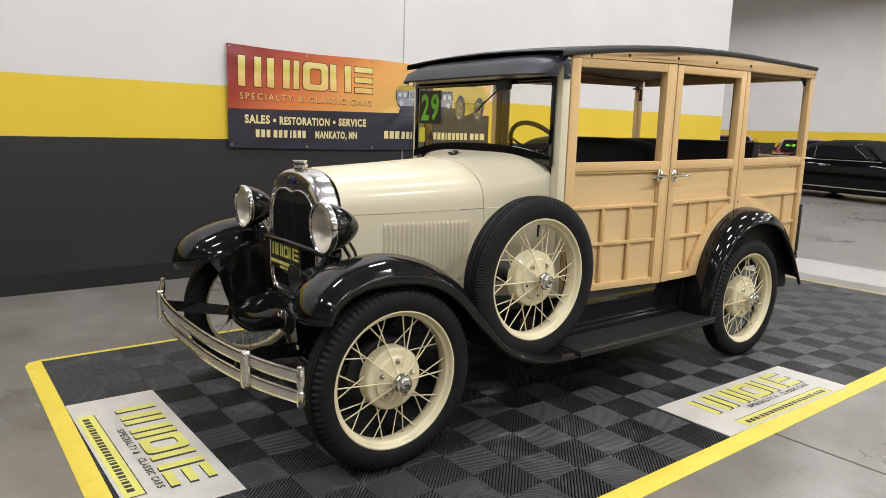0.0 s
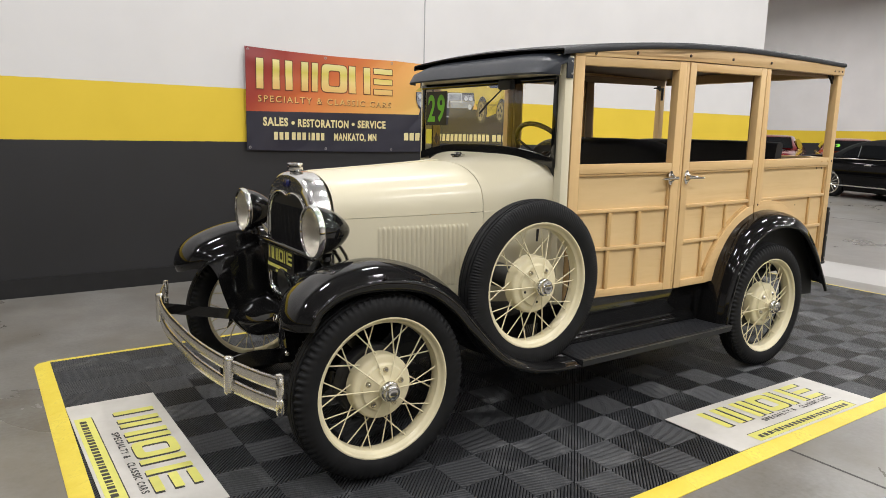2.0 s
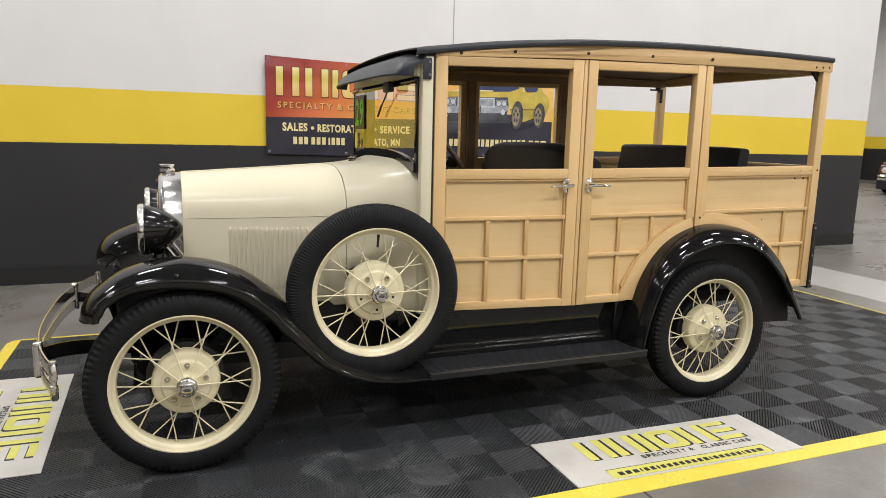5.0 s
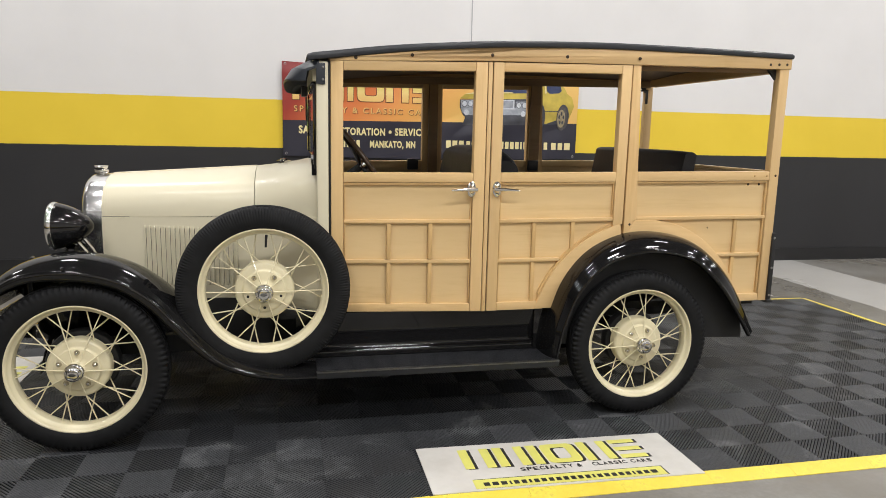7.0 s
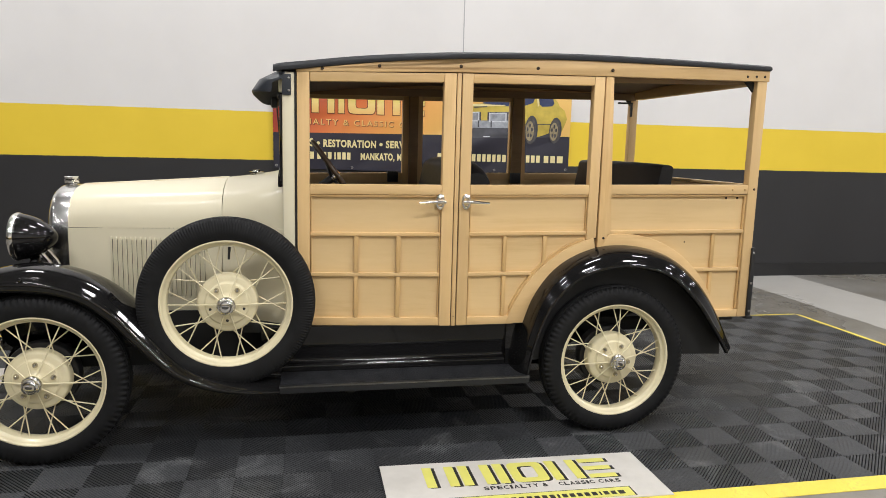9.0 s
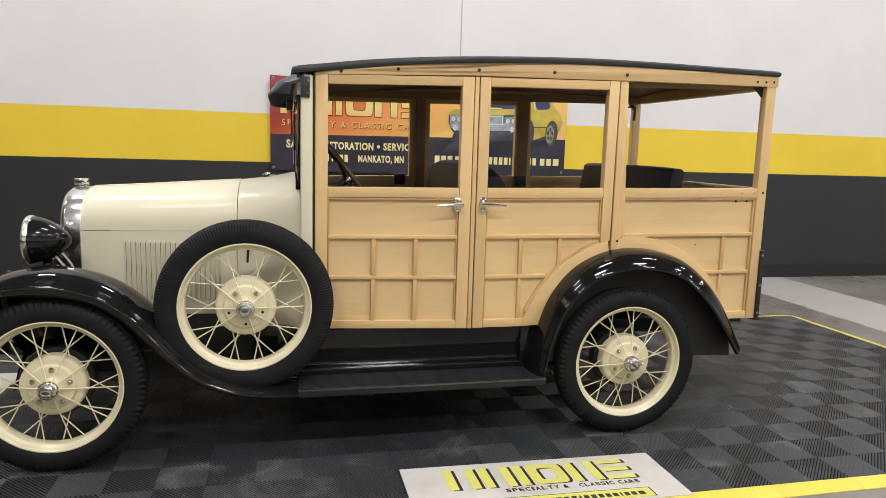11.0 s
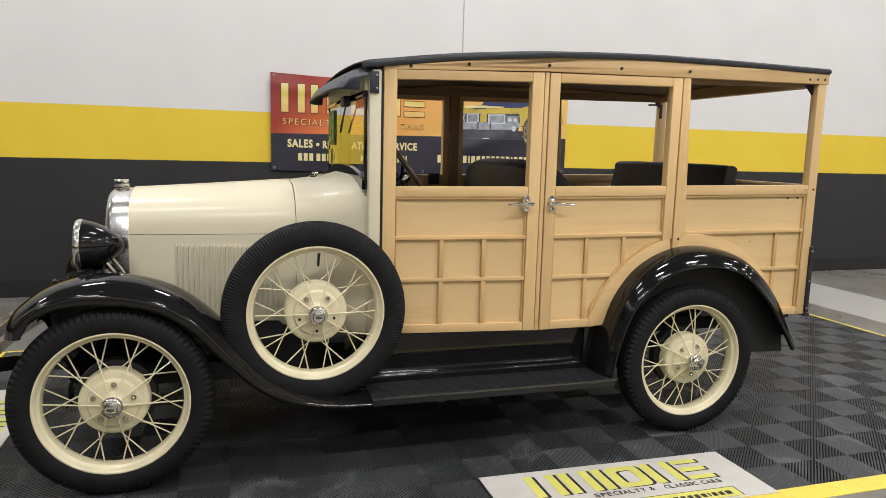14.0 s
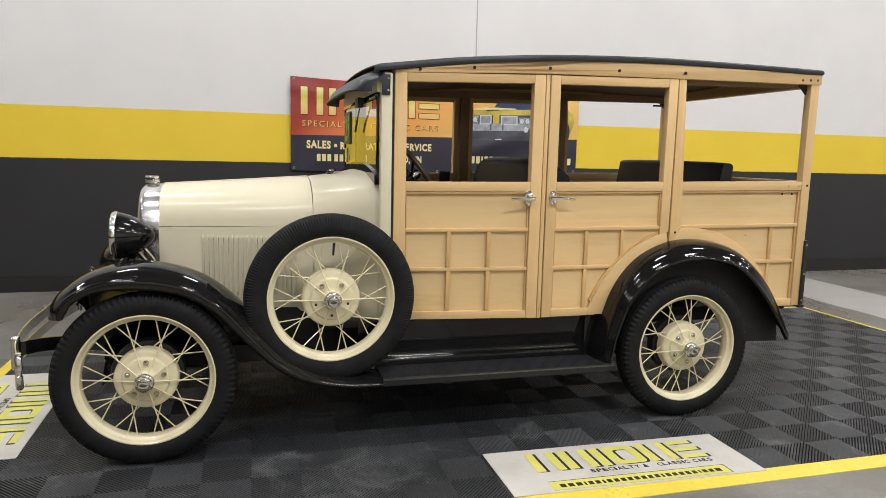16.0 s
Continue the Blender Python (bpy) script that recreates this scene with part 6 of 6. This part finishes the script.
    shield.faces.new([shield.verts.new(p) for p in ((0.86, -hw * 0.77, 0.972), (0.86, hw * 0.77, 0.972), (0.30, hw * 0.63, 1.29), (0.30, -hw * 0.63, 1.29))])
    bmesh.ops.translate(shield, verts=shield.verts, vec=(0.015, 0, 0.012))
    sh = add("windshield", shield, M_CARGLASS, "dark windshield")
    if sticker:
        for glyph, y in (("6", -0.545), ("3", -0.395)):
            tb = text_bm(glyph, 0.13, 0.24, 0.02)
            for v in tb.verts:
                f = 0.36 + v.co.z
                v.co = Vector((0.905 - 0.56 * f, y + v.co.x, 1.000 + 0.318 * f))
            add("digit", tb, M_GREEN, "bright green window digit", sh)
    if striped:
        # valance made black, for the shade below the bumper as well
        add("front_valance", boxed((hl - 0.3, hl + 0.02), (-hw * 0.95, hw * 0.95), (0.13, 0.37), 0.03), M_BLACK_S, "black valance that also carries the shade under the bumper")
        for z in (0.505, 0.735):
            add("grille_trim", boxed((hl - 0.03, hl + 0.024), (-hw * 0.88, hw * 0.88), (z - 0.014, z + 0.014), 0.005), M_CHROME)
        for s in (-1, 1):
            add("hood_stripe", loft([[(x, s * 0.36 - 0.17, z), (x, s * 0.36 + 0.17, z)] for x, z in ((0.9, 0.945), (1.4, 0.926), (hl - 0.35, 0.877), (hl - 0.06, 0.827))], False), M_BLACK_S, "black hood stripe")
    add("front_bumper", boxed((hl - 0.05, hl + 0.09), (-hw * 0.93, hw * 0.93), (0.36, 0.50), 0.03, 3), M_CHROME, "chrome bumper")
    add("rear_bumper", boxed((-hl - 0.06, -hl + 0.06), (-hw * 0.9, hw * 0.9), (0.42, 0.56), 0.03, 3), M_CHROME, "chrome bumper")
    add("grille", boxed((hl - 0.05, hl + 0.012), (-hw * 0.84, hw * 0.84), (0.51, 0.735), 0.02), M_BLACK_S, "black grille")
    for s in (-1, 1):
        for q in (0.60, 0.77):
            add("headlight", lathe([(0.0, 0.02), (0.05, 0.016), (0.068, 0.006), (0.074, 0.014), (0.078, 0.0)], (hl + 0.013, s * hw * q, 0.63), (1, 0, 0), 20), M_LENS, "round headlight")
        add("tail_light", boxed((-hl - 0.01, -hl + 0.03), (s * hw * 0.45 - 0.16, s * hw * 0.45 + 0.16), (0.62, 0.72), 0.01), M_RED_LENS, "red tail light")
    return car


M_RED_LENS = simple("red_lens", (0.35, 0.01, 0.01), 0.25)
M_CAR_BLACK = simple("deep_black_paint", (0.003, 0.003, 0.0034), 0.3, coat=0.4, spread=0.1, spec=0.0, coat_rough=0.02)
M_CAR_RED = simple("red_paint", (0.17, 0.012, 0.013), 0.2, coat=0.8, spread=0.08)
M_CAR_CLOTH = simple("black_cloth_top", (0.006, 0.006, 0.0065), 0.8, spread=0.2, scale=20.0, spec=0.15)
M_CAR_ORANGE = simple("copper_paint", (0.22, 0.04, 0.02), 0.2, coat=0.8, spread=0.08)
parked_car((16.78, 4.93, 0.0), math.atan2(-0.961, -0.276), M_CAR_BLACK, "glossy black two-door convertible with its cloth top up", 5.3, cloth_top=True)
parked_car((21.61, 11.36, 0.0), radians(-156), M_CAR_RED, "dark red muscle car parked nose out", size=1.10, striped=True)
parked_car((22.42, 9.17, 0.0), radians(-150), M_CAR_ORANGE, "dark copper coupe with a green window sticker", size=1.05, sticker=True)

# ---- floor mat, with its tiles ----
TX0, TY0, T, NXT, NYT = -0.975, -0.555, 0.4, 16, 7
mat_ob = thing("floor_mat", "black ribbed interlocking display mat with a yellow ramp edge", "floor mat", (TX0 + NXT * T / 2, TY0 + NYT * T / 2, 0.0))


def clip_band(d0, d1, size, sign):
    """A slanting rib cut to a square: the part of it where d0 <= x +- y <= d1."""
    poly = [(0, 0), (size, 0), (size, size), (0, size)]
    for limit, keep_low in ((d1, True), (d0, False)):
        out = []
        for p, q in zip(poly, poly[1:] + poly[:1]):
            fp = p[0] + sign * p[1] - limit
            fq = q[0] + sign * q[1] - limit
            inside_p, inside_q = (fp <= 0, fq <= 0) if keep_low else (fp >= 0, fq >= 0)
            if inside_p:
                out.append(p)
            if inside_p != inside_q:
                k = fp / (fp - fq)
                out.append((p[0] + (q[0] - p[0]) * k, p[1] + (q[1] - p[1]) * k))
        poly = out
        if len(poly) < 3:
            return []
    return poly


def tile_mesh():
    """Ribs that run slantwise in four squares, turned from square to square, over a dark base."""
    bm = bmesh.new()
    q = T / 2 - 0.0007
    pitch, width, edge = 0.0180, 0.0126, 0.0030
    for i in range(2):
        for j in range(2):
            ox, oy = -T / 2 + 0.0005 + i * (q + 0.0004), -T / 2 + 0.0005 + j * (q + 0.0004)
            sign = -1 if (i + j) % 2 else 1
            d = -q if sign < 0 else 0.0
            d += 0.003
            while d < (2 * q if sign > 0 else q):
                poly = clip_band(d, d + width, q, sign)
                e0 = d
                d += pitch
                if len(poly) < 3:
                    continue
                if sum(p[0] * r[1] - r[0] * p[1] for p, r in zip(poly, poly[1:] + poly[:1])) < 0:
                    poly = poly[::-1]
                crown = []
                for px, py in poly:
                    v = px + sign * py
                    by = min(max(v, e0 + edge), e0 + width - edge) - v
                    on_side = px < 1e-9 or px > q - 1e-9
                    crown.append((px, min(max(py + sign * by, 0), q)) if on_side else (min(max(px + by, 0), q), py))
                top = [bm.verts.new((ox + px, oy + py, MAT_TOP)) for px, py in crown]
                mid = [bm.verts.new((ox + px, oy + py, MAT_TOP - 0.0024)) for px, py in poly]
                low = [bm.verts.new((ox + px, oy + py, 0.009)) for px, py in poly]
                bm.faces.new(top)
                for a in range(len(poly)):
                    b = (a + 1) % len(poly)
                    bm.faces.new((top[a], mid[a], mid[b], top[b]))
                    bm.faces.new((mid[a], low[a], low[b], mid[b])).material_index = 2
    n_ribs = len(bm.faces)
    box(bm, (-T / 2 + 0.0005, T / 2 - 0.0005), (-T / 2 + 0.0005, T / 2 - 0.0005), (0.0, 0.009))
    bm.faces.ensure_lookup_table()
    for f in bm.faces[n_ribs:]:
        f.material_index = 1
    me = bpy.data.meshes.new("tile")
    bm.to_mesh(me)
    bm.free()
    me.materials.append(M_TILE)
    me.materials.append(M_TILE_BASE)
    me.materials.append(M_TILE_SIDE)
    return me


def ramp_mesh(corner=False):
    """A yellow ramp piece that falls towards -y; a corner piece falls towards -x and -y."""
    bm = bmesh.new()
    w, h = 0.08, MAT_TOP
    if corner:
        v = [bm.verts.new(p) for p in ((0, 0, 0), (0, 0, h), (-w, 0, 0.002), (0, -w, 0.002), (-w * 0.72, -w * 0.72, 0.002), (-w, 0, 0), (0, -w, 0), (-w * 0.72, -w * 0.72, 0))]
        for f in ((1, 2, 4), (1, 4, 3), (2, 5, 7, 4), (4, 7, 6, 3), (0, 5, 2, 1), (0, 1, 3, 6)):
            bm.faces.new([v[i] for i in f])
    else:
        prof = [(0.0, 0.0), (0.0, h), (-0.022, h), (-w, 0.003), (-w, 0.0)]
        loft([[(x, y, z) for y, z in prof] for x in (-T / 2 + 0.0006, T / 2 - 0.0006)], True, True, bm)
    return finish(bm, "ramp_piece", M_YELLOW, 25)


TILE, RAMP, CORNER = tile_mesh(), ramp_mesh(), ramp_mesh(True)
X1, Y1 = TX0 + NXT * T, TY0 + NYT * T
for i in range(NXT):
    x = TX0 + (i + 0.5) * T
    place("ramp_piece", RAMP, Matrix.Translation((x, TY0, 0)), mat_ob, "yellow ramp edging")
    place("ramp_piece", RAMP, Matrix.Translation((x, Y1, 0)) @ Matrix.Rotation(math.pi, 4, "Z"), mat_ob)
for j in range(NYT):
    y = TY0 + (j + 0.5) * T
    place("ramp_piece", RAMP, Matrix.Translation((TX0, y, 0)) @ Matrix.Rotation(-math.pi / 2, 4, "Z"), mat_ob)
    place("ramp_piece", RAMP, Matrix.Translation((X1, y, 0)) @ Matrix.Rotation(math.pi / 2, 4, "Z"), mat_ob)
for x, y, a in ((TX0, TY0, 0), (X1, TY0, 90), (X1, Y1, 180), (TX0, Y1, 270)):
    place("ramp_corner", CORNER, Matrix.Translation((x, y, 0)) @ Matrix.Rotation(radians(a), 4, "Z"), mat_ob)
for i in range(NXT):
    for j in range(NYT):
        place("tile", TILE, Matrix.Translation((TX0 + (i + 0.5) * T, TY0 + (j + 0.5) * T, 0.0)), mat_ob)
